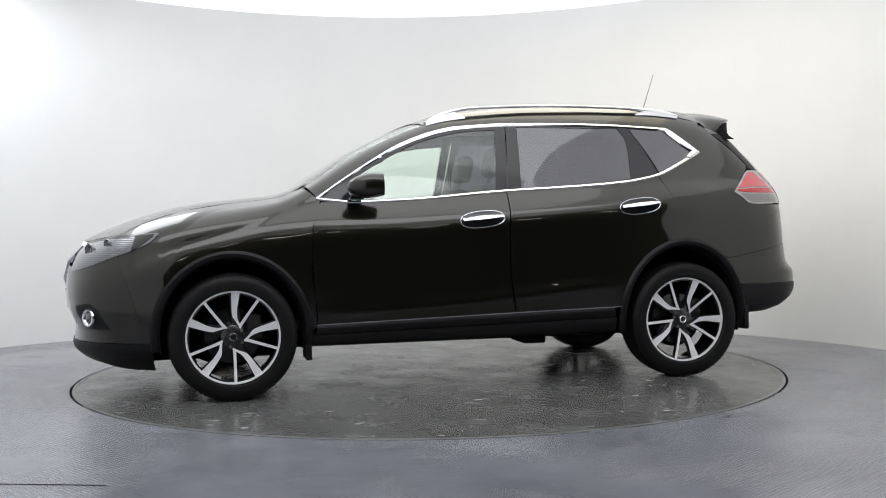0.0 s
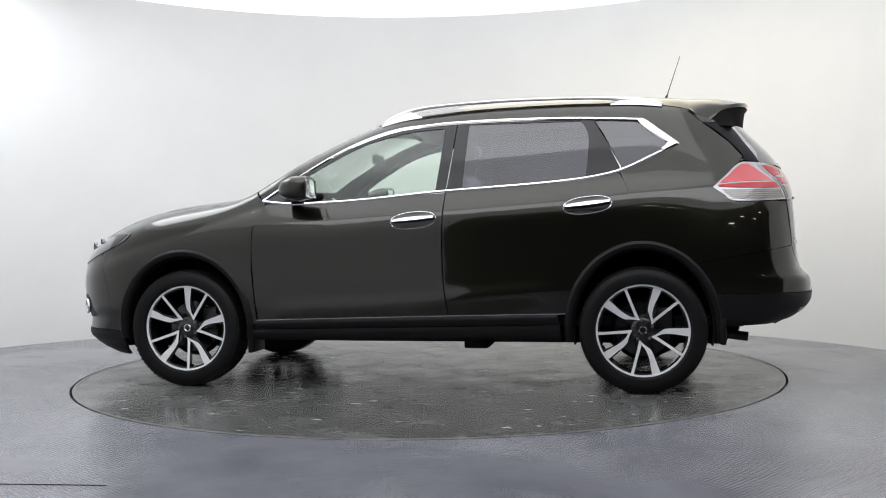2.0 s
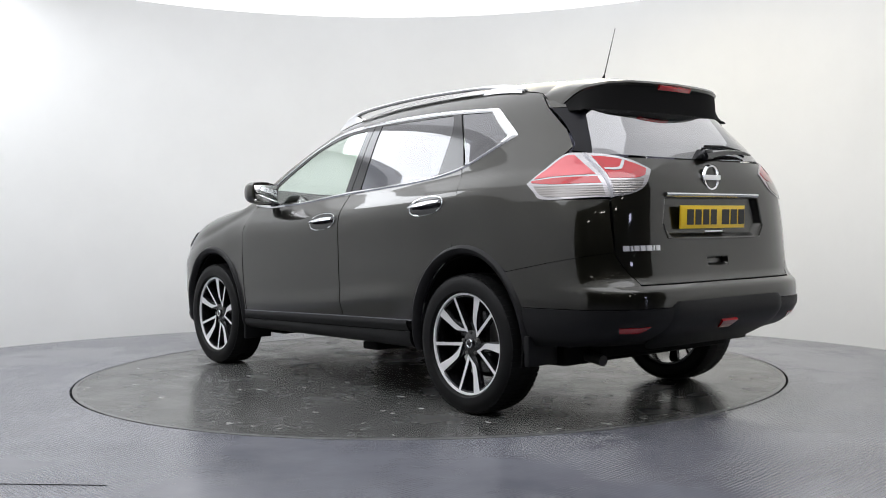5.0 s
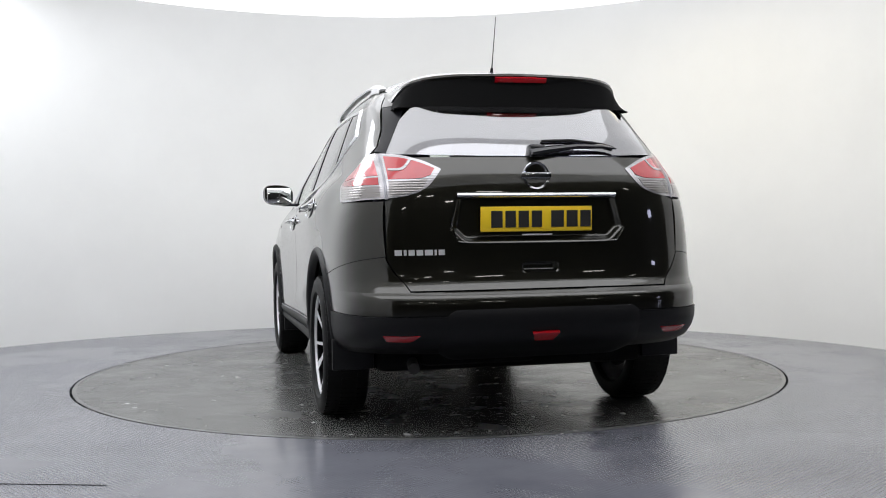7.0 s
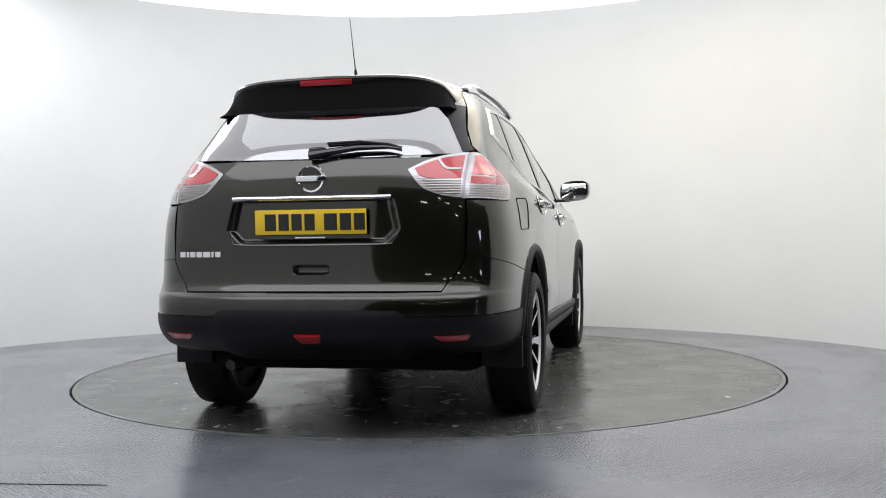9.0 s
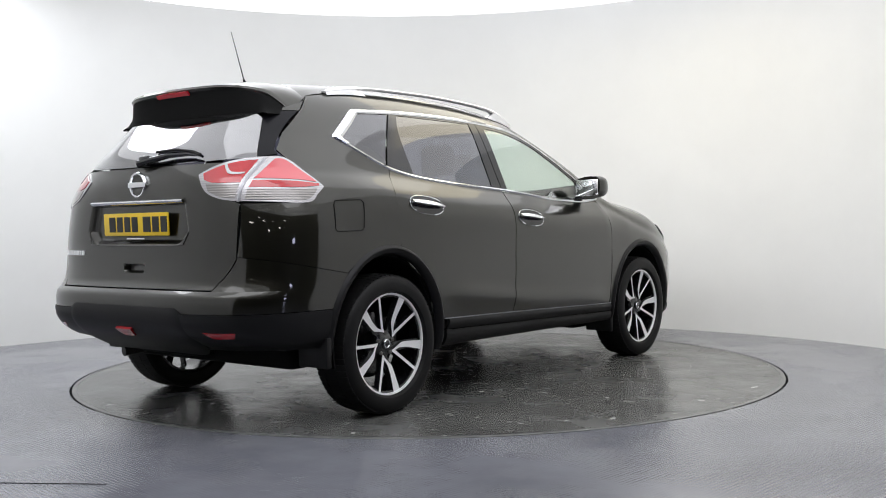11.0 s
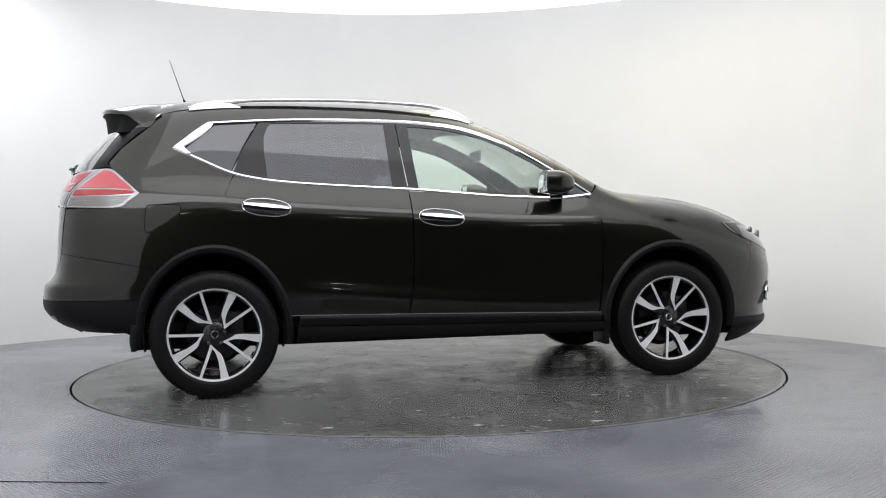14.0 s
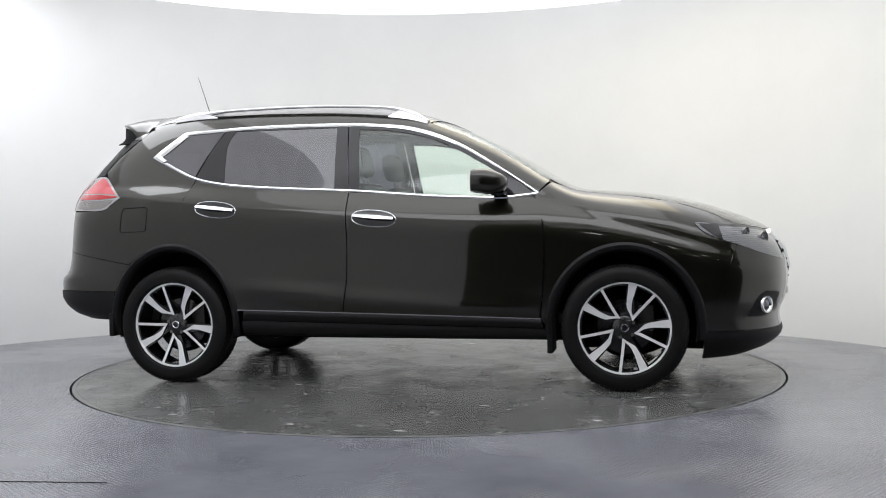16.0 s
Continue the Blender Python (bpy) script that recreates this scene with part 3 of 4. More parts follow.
def side_glazing():
    chrome_label = "bright chrome window surround"
    up = dense(UP, 5)
    tw = np.interp(up[:, 0], [0.2, 0.87], [0.020, 0.012])
    panel("window_trim", side_lift(np.stack([up, offset_line(up, tw / 2), offset_line(up, tw)], 1), [0.001, 0.007, 0.001]), CHROME, car, 0.006, chrome_label, BOTH)
    low = dense(LOWLINE, 5)
    panel("window_trim", side_lift(np.stack([offset_line(low, 0.0), offset_line(low, -0.008), offset_line(low, -0.016)], 1), [0.001, 0.008, 0.001]), CHROME, car, 0.006, chrome_label, BOTH)
    # the pointed rear corner of the trim
    o = dense([(-1.345, 1.541), (-1.375, 1.533), (-1.455, 1.473), (-1.535, 1.410), (-1.556, 1.392), (-1.556, 1.379), (-1.49, 1.346)], 5)
    i = dense([(-1.336, 1.510), (-1.350, 1.503), (-1.405, 1.455), (-1.470, 1.404), (-1.492, 1.388), (-1.489, 1.380), (-1.458, 1.359)], 5)
    t = np.linspace(0, 1, 5)[None, :, None]
    panel("window_trim", profile_lift(on_side(o[:, None] * (1 - t) + i[:, None] * t), [0.001, 0.008, 0.010, 0.008, 0.001]), CHROME, car, 0.006, chrome_label, BOTH)
    # front door glass and its black frame
    bot = [(0.80, 1.103), (0.62, 1.094), (0.40, 1.103), (0.15, 1.116), (-0.05, 1.134), (-0.185, 1.146)]
    top = [(0.79, 1.142), (0.65, 1.237), (0.46, 1.352), (0.25, 1.452), (0.0, 1.513), (-0.222, 1.530)]
    panel("front_window", on_side(ruled(bot, top, 6, 14), -0.004), CLEAR_GLASS, car, 0.003, "clear green-tinted side glass", BOTH)
    panel("window_frame", on_side(ruled(shift(top, 0, -0.012), shift(top, 0, 0.016), 6, 3), -0.001), GLOSS, car, 0.006, "black window rubber", BOTH)
    panel("mirror_base", on_side(ruled([(0.865, 1.105), (0.68, 1.094)], [(0.83, 1.125), (0.655, 1.235)], 8, 6, False), 0.001), GLOSS, car, 0.006, "", BOTH)
    # pillars in gloss black
    panel("door_pillar", on_side(ruled([(-0.182, 1.142), (-0.205, 1.35), (-0.222, 1.547)], [(-0.241, 1.147), (-0.268, 1.35), (-0.289, 1.556)], 6, 6)), GLOSS, car, 0.006, "gloss black door pillar", BOTH)
    panel("door_pillar", on_side(ruled([(-0.249, 1.148), (-0.274, 1.35), (-0.296, 1.556)], [(-0.338, 1.152), (-0.351, 1.35), (-0.362, 1.556)], 6, 6)), GLOSS, car, 0.006, "gloss black door pillar", BOTH)
    fr = [(-0.337, 1.154), (-0.352, 1.43), (-0.360, 1.543)]
    rr = [(-1.047, 1.212), (-1.060, 1.44), (-1.012, 1.543)]
    g = ruled(fr, rr, 8, 18)
    g[..., 1] -= 0.012 * np.sin(np.linspace(0, math.pi, 18))[None] * np.linspace(1, 0, g.shape[0])[:, None]
    panel("rear_window", on_side(g, -0.004), PRIVACY, car, 0.003, "dark privacy side glass", BOTH)
    panel("window_frame", on_side(ruled([(-0.36, 1.535), (-1.012, 1.533)], [(-0.36, 1.556), (-1.012, 1.552)], 16, 3, False), -0.001), GLOSS, car, 0.006, "black window rubber", BOTH)
    panel("door_pillar", on_side(ruled(rr, [(-1.240, 1.240), (-1.165, 1.40), (-1.078, 1.546)], 8, 8)), GLOSS, car, 0.006, "gloss black door pillar", BOTH)
    panel("quarter_window", on_side(ruled([(-1.249, 1.245), (-1.174, 1.40), (-1.087, 1.546)], [(-1.42, 1.326), (-1.522, 1.392), (-1.36, 1.530)], 8, 10), -0.003), PRIVACY, car, 0.003, "dark privacy quarter glass", BOTH)


def front_end():
    # windscreen
    s, t = np.linspace(-1, 1, 31), np.linspace(0, 1, 20)
    S, T = np.meshgrid(s, t)
    W = 0.695 + (0.560 - 0.695) * T
    xb, xt = 1.015 - 0.10 * S**2, 0.335 - 0.13 * S**2
    panel("windscreen", on_top(np.stack([xb + (xt - xb) * T, S * W], -1), -0.004), CLEAR_GLASS, car, 0.004, "clear windscreen glass")
    # cowl strip
    panel("cowl", on_top(np.stack([xb[:4] + 0.03 - T[:4] * 0.4, S[:4] * 0.70], -1), -0.006), PLASTIC, car, 0.01)
    edge = lambda k: 1.790 if k < 0.15 else 1.8312 + 0.3247 * (0.335 + 0.488 * k - 0.42)
    panel("front_bumper", end_wrap(False, edge, 0.335, lambda a: 0.748 + 0.075 * np.clip((a - 0.45) / 0.45, 0, 1), 16, 40), PAINT, car)
    panel("front_apron", profile_lift(end_wrap(False, 1.775, 0.175, 0.332, 8, 40).swapaxes(0, 1), [-0.01, 0.012, 0.012, 0.004]), PLASTIC, car, 0.012, "black plastic lower bumper lip")
    # nose above the bumper beside the grille
    panel("front_panel", on_front(ruled([(-0.62, 0.748), (0.62, 0.748)], [(-0.62, 0.80), (0.62, 0.80)], 40, 6, False), -0.012), GLOSS, car)
    # headlamps
    hi = [(0.775, 0.922), (0.70, 0.917), (0.60, 0.907), (0.50, 0.895), (0.40, 0.882)]
    lo = [(0.780, 0.895), (0.765, 0.830), (0.72, 0.773), (0.62, 0.737), (0.50, 0.718)]
    for s in BOTH:
        sg = lambda g: g * np.array([s, 1.0])
        xa, xb = float(front_x(0.775, 0.922)), float(front_x(0.72, 0.773))
        tip = on_side(ruled([(1.735, 0.928), (1.79, 0.926), (xa, 0.923)], [(1.735, 0.923), (1.81, 0.862), (xb, 0.775)], 8, 8), 0.006) * np.array([1, s, 1])
        lamp = panel("headlamp", [on_front(sg(ruled(hi, lo, 6, 10)), 0.005), tip], SMOKE, car, 0.01, "clear headlamp with bright reflector")[0]
        inner = ruled([(1.760, 0.922), (1.80, 0.919), (1.86, 0.914)], [(1.770, 0.908), (1.82, 0.870), (1.885, 0.828)], 6, 5)
        panel("lamp_bezel", on_side(inner, 0.009) * np.array([1, s, 1]), GLOSS, lamp, 0.004, "dark turn lamp bezel")
        panel("brow", on_front(sg(ruled(hi, shift(hi, -0.01, -0.014), 6, 3)), 0.006), GLOSS, lamp, 0.006)
        for (cy, cz, r) in ((0.575, 0.838, 0.034), (0.665, 0.872, 0.024)):
            cx = float(front_x(cy, cz))
            v, f = lathe([(0.001, 0.0), (r * 0.7, 0.003), (r, 0.012), (r * 1.05, 0.0), (r, -0.004)], 20, axis="z")
            ob = mesh_object("projector", v, f, SMOKE, lamp, "clear lamp projector")
            ob.matrix_local = look((cx + 0.004, s * cy, cz), (cx - 1, s * (cy - 0.9), cz))
        # fog lamp in its pocket
        panel("fog_pocket", on_front(sg(ruled([(0.735, 0.515), (0.69, 0.545), (0.62, 0.54), (0.56, 0.53)], [(0.765, 0.41), (0.71, 0.405), (0.64, 0.41), (0.59, 0.44)], 6, 6)), 0.003), PLASTIC, car, 0.008, "black fog lamp pocket")
        cy, cz = 0.675, 0.47
        cx = float(front_x(cy, cz))
        v, f = lathe([(0.032, 0.006), (0.037, 0.014), (0.046, 0.016), (0.050, 0.006), (0.045, -0.004)], 28, axis="z", closed=True)
        ring = mesh_object("fog_lamp", v, f, CHROME, car, "round fog lamp with chrome ring")
        ring.matrix_local = look((cx, s * cy, cz), (cx - 1, s * (cy - 0.85), cz))
        v, f = lathe([(0.001, 0.012), (0.02, 0.011), (0.033, 0.004)], 24, axis="z")
        mesh_object("lens", v, f, SMOKE, ring)
    # grille with a bright V
    grille = panel("grille", on_front(ruled([(-0.40, 0.86), (0.40, 0.86)], [(-0.30, 0.575), (0.30, 0.575)], 30, 12, False), -0.006), GLOSS, car, 0.01, "black grille")[0]
    for k in range(5):
        z = 0.61 + 0.05 * k
        w = 0.30 + 0.02 * k
        v, f = tube([(float(front_x(y, z)) - 0.002, y, z) for y in np.linspace(-w, w, 15)], 0.006, 6)
        mesh_object("bar", v, f, GLOSS, grille)
    for s in BOTH:
        v, f = tube([(float(front_x(y, z)) - 0.006, s * y, z) for y, z in ((0.38, 0.865), (0.30, 0.77), (0.22, 0.67), (0.10, 0.635), (0.0, 0.63))], 0.024, 8)
        mesh_object("chrome_v", v, f, CHROME, grille, "thick chrome V of the grille")
    bm = box_bm(-0.006, 0.006, -0.26, 0.26, -0.056, 0.056, 0.003)
    pl = part("number_plate", bm, WHITE, car, "white front number plate with plain bars")
    pl.matrix_local = pose(2.268, 0, 0.56)
    for k in range(7):
        if k != 4:
            part("bar", box_bm(0.006, 0.0085, -0.225 + k * 0.066, -0.185 + k * 0.066, -0.038, 0.038), INK, pl)


def tail():
    gate_edge = [(0.655, 0.585), (0.69, 0.605), (0.716, 0.63), (0.76, 0.66), (0.80, 0.68)]
    # rear bumper: band below the tailgate and two corners beside it
    arch_x = lambda z: -1.352 - 0.430 * math.sqrt(max(1 - ((z - 0.36) / 0.482) ** 2, 0))
    band = end_wrap(True, lambda k: arch_x(0.555 + 0.10 * k), 0.555, lambda a: 0.655 + 0.0 * a, 10, 44)
    grids = [band]
    for s in BOTH:
        rows = []
        for k in np.linspace(0, 1, 10):
            q = np.linspace(0, 1, 26)
            top, x_in = 0.742 + 0.066 * q, float(rear_x(0.684, 0.81))
            for _ in range(4):
                z = 0.655 + (top - 0.655) * k
                ed = np.interp(z, [e[0] for e in gate_edge], [e[1] for e in gate_edge]) + 0.006
                x1 = rear_x(ed, z)
                x0 = np.array([arch_x(v) for v in z])
                ph = lambda x: np.arccos(np.clip((x - TAIL_IN) / (TAIL(z) - TAIL_IN), 0, 1) ** (TAIL_N(z) / 2))
                p = ph(x0) + (ph(x1) - ph(x0)) * q
                x = TAIL_IN + (TAIL(z) - TAIL_IN) * np.cos(p) ** (2 / TAIL_N(z))
                top = 0.717 + 0.09 * (x + 1.65) / (x_in + 1.65)
            rows.append(np.stack([x, s * base_y(x, z) * np.sin(p) ** (2 / TAIL_N(z)), z], -1))
        grids.append(np.array(rows))
    panel("rear_bumper", grids, PAINT, car)
    # unpainted lower part and the raised middle
    panel("lower_bumper", profile_lift(end_wrap(True, lambda k: -1.78 + 0.03 * k, lambda a: 0.350 + 0.02 * a, 0.552, 14, 44).swapaxes(0, 1), [-0.02, 0.004, 0.008, 0.008, 0.006]), PLASTIC, car, 0.012, "black textured lower bumper")
    s, t = np.linspace(-1, 1, 41), np.linspace(0, 1, 14)
    S, T = np.meshgrid(s, t)
    W = np.interp(T, [0, 0.12, 0.3, 0.75, 0.92, 1], [0.40, 0.45, 0.47, 0.455, 0.435, 0.40])
    P = on_rear(np.stack([S * W, 0.352 + 0.228 * T], -1))
    round_off = np.minimum(np.minimum((1 - np.abs(S)) * 8, (1 - T) * 6), 1)
    panel("bumper_centre", raised(P, 0.004 + 0.009 * np.sqrt(np.maximum(round_off, 0))), PLASTIC, car, 0.02, "black textured bumper centre")
    for s in BOTH:
        g = ruled([(s * 0.708, 0.470), (s * 0.60, 0.468), (s * 0.555, 0.470)], [(s * 0.690, 0.444), (s * 0.60, 0.441), (s * 0.575, 0.452)], 6, 5)
        panel("reflector", on_rear(g, 0.014), RED, car, 0.012, "red bumper reflector")
    panel("fog_lamp", on_rear(ruled([(-0.062, 0.466), (0.062, 0.466)], [(-0.042, 0.430), (0.042, 0.430)], 10, 5, False), 0.034), RED, car, 0.015, "red rear fog lamp")
    # rear glass with black side strips
    s, t = np.linspace(-1, 1, 41), np.linspace(0, 1, 14)
    S, T = np.meshgrid(s, t)
    zlow = 1.249 + 0.016 * np.abs(S) ** 3
    Z = zlow + (1.50 - zlow) * T
    panel("rear_screen", on_rear(np.stack([S * (0.648 + (0.525 - 0.648) * T), Z], -1), -0.001), REAR_GLASS, car, 0.004, "dark privacy rear glass")
    for s in BOTH:
        panel("screen_strip", on_rear(ruled([(s * (float(side_y(x, z)) - 0.004), z) for x, z in ((-1.898, 1.285), (-1.900, 1.312), (-1.835, 1.391), (-1.69, 1.508))], [(s * 0.640, 1.268), (s * 0.622, 1.31), (s * 0.588, 1.385), (s * 0.522, 1.50)], 8, 9), -0.002), SATIN_BLACK, car, 0.014, "satin black strip beside the rear glass")
    # painted corner below the spoiler's side
    edge = [(-1.597, float(top_z(-1.597, 0.562))), (-1.64, 1.56), (-1.688, 1.511)]
    panel("gate_corner", on_side(ruled(edge, [(-1.75, 1.605), (-1.80, 1.56), (-1.85, 1.508)], 6, 6), -0.002), PAINT, car, 0.006, "", BOTH)
    # roof spoiler
    zr = smooth_curve((0.0, 1.641), (0.30, 1.636), (0.44, 1.626), (0.515, 1.608), (0.55, 1.572), (0.582, 1.51))
    rows, under = [], []
    for y in np.linspace(-0.582, 0.582, 65):
        a = abs(y) / 0.582
        xr = -1.980 + 0.06 * a**2 + 0.21 * a**6
        xf = -1.625
        ze = float(zr(abs(y)))
        zf = float(top_z(xf, min(abs(y), 0.56)))
        top = [(xf + (xr - xf) * k, y, zf + (ze - zf) * k + 0.012 * math.sin(math.pi * k) * (1 - a**6)) for k in np.linspace(0, 1, 10)]
        lip = [(xr - 0.006, y, ze - 0.010), (xr + 0.004, y, ze - 0.022)]
        rows.append(top + lip)
        zb = min(1.492, ze - 0.025)
        xg = float(rear_x(min(abs(y), 0.50), 1.50)) - 0.012
        under.append([(xr + 0.004 + (xg - xr) * k, y, ze - 0.022 + (zb - ze + 0.022) * k**1.7) for k in np.linspace(0, 1, 8)])
    sp = panel("spoiler", np.array(rows), PAINT, car, 0.006, "painted roof spoiler")[0]
    panel("underside", np.array(under), UNDER, sp, 0.006, "black underside")
    bl = [[(-1.984 + 0.27 * y**2 + dx, y, z) for y in np.linspace(-0.125, 0.125, 13)] for z, dx in ((1.626, 0.002), (1.607, 0.016))]
    panel("brake_lamp", np.array(bl), RED, sp, 0.01, "red high brake lamp")
    # tail lamps, round the corner
    for s in BOTH:
        m = np.array([1.0, s, 1.0])
        lx = lambda z, y=0.671: (float(rear_x(y, z)), z)
        top = [(-1.738, 1.134), (-1.805, 1.198), (-1.882, 1.266), lx(1.272)]
        bot = [(-1.738, 1.131), (-1.79, 1.094), (-1.862, 1.055), lx(1.062)]
        g = ruled(top, bot, 8, 16)
        xe, ze = g[-1, :, 0].copy(), g[-1, :, 1]
        g[..., 0] += np.clip((g[..., 0] + 1.86) / (xe + 1.86), 0, 1) * (rear_x(np.full(16, 0.671), ze) - xe)
        side = on_side(g, 0.004) * m
        rt = [(0.672, 1.272), (0.60, 1.259), (0.51, 1.230), (0.436, 1.192)]
        rb = [(0.672, 1.062), (0.585, 1.074), (0.50, 1.110), (0.434, 1.187)]
        back = on_rear(ruled(rt, rb, 8, 16), 0.004) * m
        lamp = panel("tail_lamp", [side, back], CLEAR, car, 0.012, "red and clear tail lamp wrapping the corner")[0]
        panel("divider", on_rear(ruled([(0.680, 1.272), (0.680, 1.058)], [(0.669, 1.270), (0.669, 1.060)], 12, 3, False), 0.007) * m, SATIN_DARK, lamp, 0.006)
        panel("red_lens", on_side(ruled([(-1.762, 1.146), (-1.83, 1.151), (-1.91, 1.156), lx(1.158, 0.69)], [(-1.766, 1.136), (-1.83, 1.130), (-1.91, 1.126), lx(1.126, 0.69)], 6, 4), 0.007) * m, RED, lamp, 0.004)
        panel("pink_lens", on_side(ruled([(-1.776, 1.160), (-1.818, 1.196), (-1.888, 1.256), lx(1.262, 0.69)], [(-1.774, 1.154), (-1.818, 1.158), (-1.888, 1.164), lx(1.168, 0.69)], 6, 6), 0.006) * m, PINK, lamp, 0.004)
        panel("red_lens", on_rear(ruled([(0.660, 1.256), (0.60, 1.246), (0.53, 1.224), (0.462, 1.194)], [(0.660, 1.148), (0.60, 1.148), (0.53, 1.150), (0.482, 1.164)], 6, 6), 0.007) * m, RED, lamp, 0.004)
        panel("bar", on_rear(ruled([(0.655, 1.197), (0.60, 1.200), (0.565, 1.236)], [(0.655, 1.189), (0.595, 1.190), (0.555, 1.233)], 6, 3), 0.010) * m, CLEAR, lamp, 0.004)
        panel("reversing_lens", on_rear(ruled([(0.660, 1.140), (0.58, 1.140), (0.495, 1.146)], [(0.660, 1.074), (0.59, 1.082), (0.52, 1.108)], 6, 5), 0.006) * m, RIBBED, lamp, 0.004)
        panel("indicator_lens", on_side(ruled([(-1.782, 1.122), (-1.88, 1.118), lx(1.118, 0.69)], [(-1.800, 1.102), (-1.878, 1.066), lx(1.070, 0.69)], 8, 6), 0.006) * m, RIBBED, lamp, 0.004)
    # chrome strip over the plate, plate, badge, lettering bars, wiper
    v = on_rear(ruled([(-0.365, 1.082), (0.372, 1.084)], [(-0.365, 1.060), (0.372, 1.061)], 24, 5, False))
    panel("chrome_strip", profile_lift(v, [0.004, 0.016, 0.018, 0.014, 0.004]), CHROME, car, 0.012, "chrome strip above the number plate")
    low = dense([(0.395, 0.935), (0.375, 0.882), (0.33, 0.866), (0.0, 0.862), (-0.33, 0.864), (-0.375, 0.880), (-0.405, 0.925)], 6)
    vv, f = tube([(float(rear_x(y, z)) - 0.001, y, z) for y, z in low], 0.004, 6)
    mesh_object("recess_edge", vv, f, PAINT, car)
    pl = part("number_plate", box_bm(-0.005, 0.004, -0.26, 0.26, -0.0555, 0.0555, 0.003), YELLOW, car, "yellow rear number plate with plain black bars")
    pl.matrix_local = pose(float(rear_x(0.0, 0.965)) + 0.006, 0.008, 0.966, 0, -2)
    widths = [0.052, 0.048, 0.048, 0.048, 0, 0.060, 0.052, 0.050]
    y = 0.212
    for w in widths:
        if w:
            part("bar", box_bm(-0.0075, -0.0045, y - w, y, -0.037, 0.037, 0.001, 1), INK, pl)
            y -= w + 0.013
        else:
            y -= 0.030
    part("caption_bar", box_bm(-0.0075, -0.0045, -0.07, 0.07, -0.072, -0.066), SATIN, pl)
    # round badge: ring and cross bar
    vv, f = lathe([(0.048, 0.0), (0.052, 0.010), (0.060, 0.012), (0.064, 0.0)], 40, axis="z", closed=True)
    bx = float(rear_x(0, 1.16))
    badge = mesh_object("badge", vv, f, CHROME, car, "round chrome badge with a cross bar")
    badge.matrix_local = look((bx - 0.002, 0.004, 1.158), (bx + 1, 0.004, 1.158))
    part("bar", box_bm(-0.070, 0.070, -0.013, 0.013, 0.002, 0.013, 0.003), CHROME, badge)
    vv, f = lathe([(0.001, 0.003), (0.05, 0.001)], 32, axis="z")
    mesh_object("backing", vv, f, PAINT, badge)
    ys = 0.648
    for w in (0.030, 0.012, 0.026, 0.028, 0.034, 0.010, 0.026):
        g = ruled([(ys, 0.838), (ys - w, 0.838)], [(ys, 0.814), (ys - w, 0.814)], 3, 3, False)
        panel("letter_bar", on_rear(g, 0.005), SATIN, car, 0.006, "chrome bar of the model lettering")
        ys -= w + 0.008
    # rear wiper
    wz = 1.285
    pts = [(float(rear_x(abs(y), z)) - 0.030, y, z) for y, z in ((0.02, 1.262), (-0.06, 1.275), (-0.20, 1.292), (-0.33, 1.292), (-0.40, 1.283))]
    vv, f = tube(pts, [0.020, 0.017, 0.013, 0.010, 0.004], 8)
    wiper = mesh_object("rear_wiper", vv, f, GLOSS, car, "black rear wiper")
    part("pivot", box_bm(bx + 0.01, bx + 0.075, -0.05, 0.024, 1.247, 1.300, 0.012), GLOSS, wiper)
    pts = [(float(rear_x(abs(y), z)) - 0.010, y, z) for y, z in ((-0.05, 1.318), (-0.20, 1.322), (-0.33, 1.306), (-0.395, 1.288))]
    vv, f = tube(pts, 0.007, 6)
    mesh_object("blade", vv, f, RUBBER, wiper)


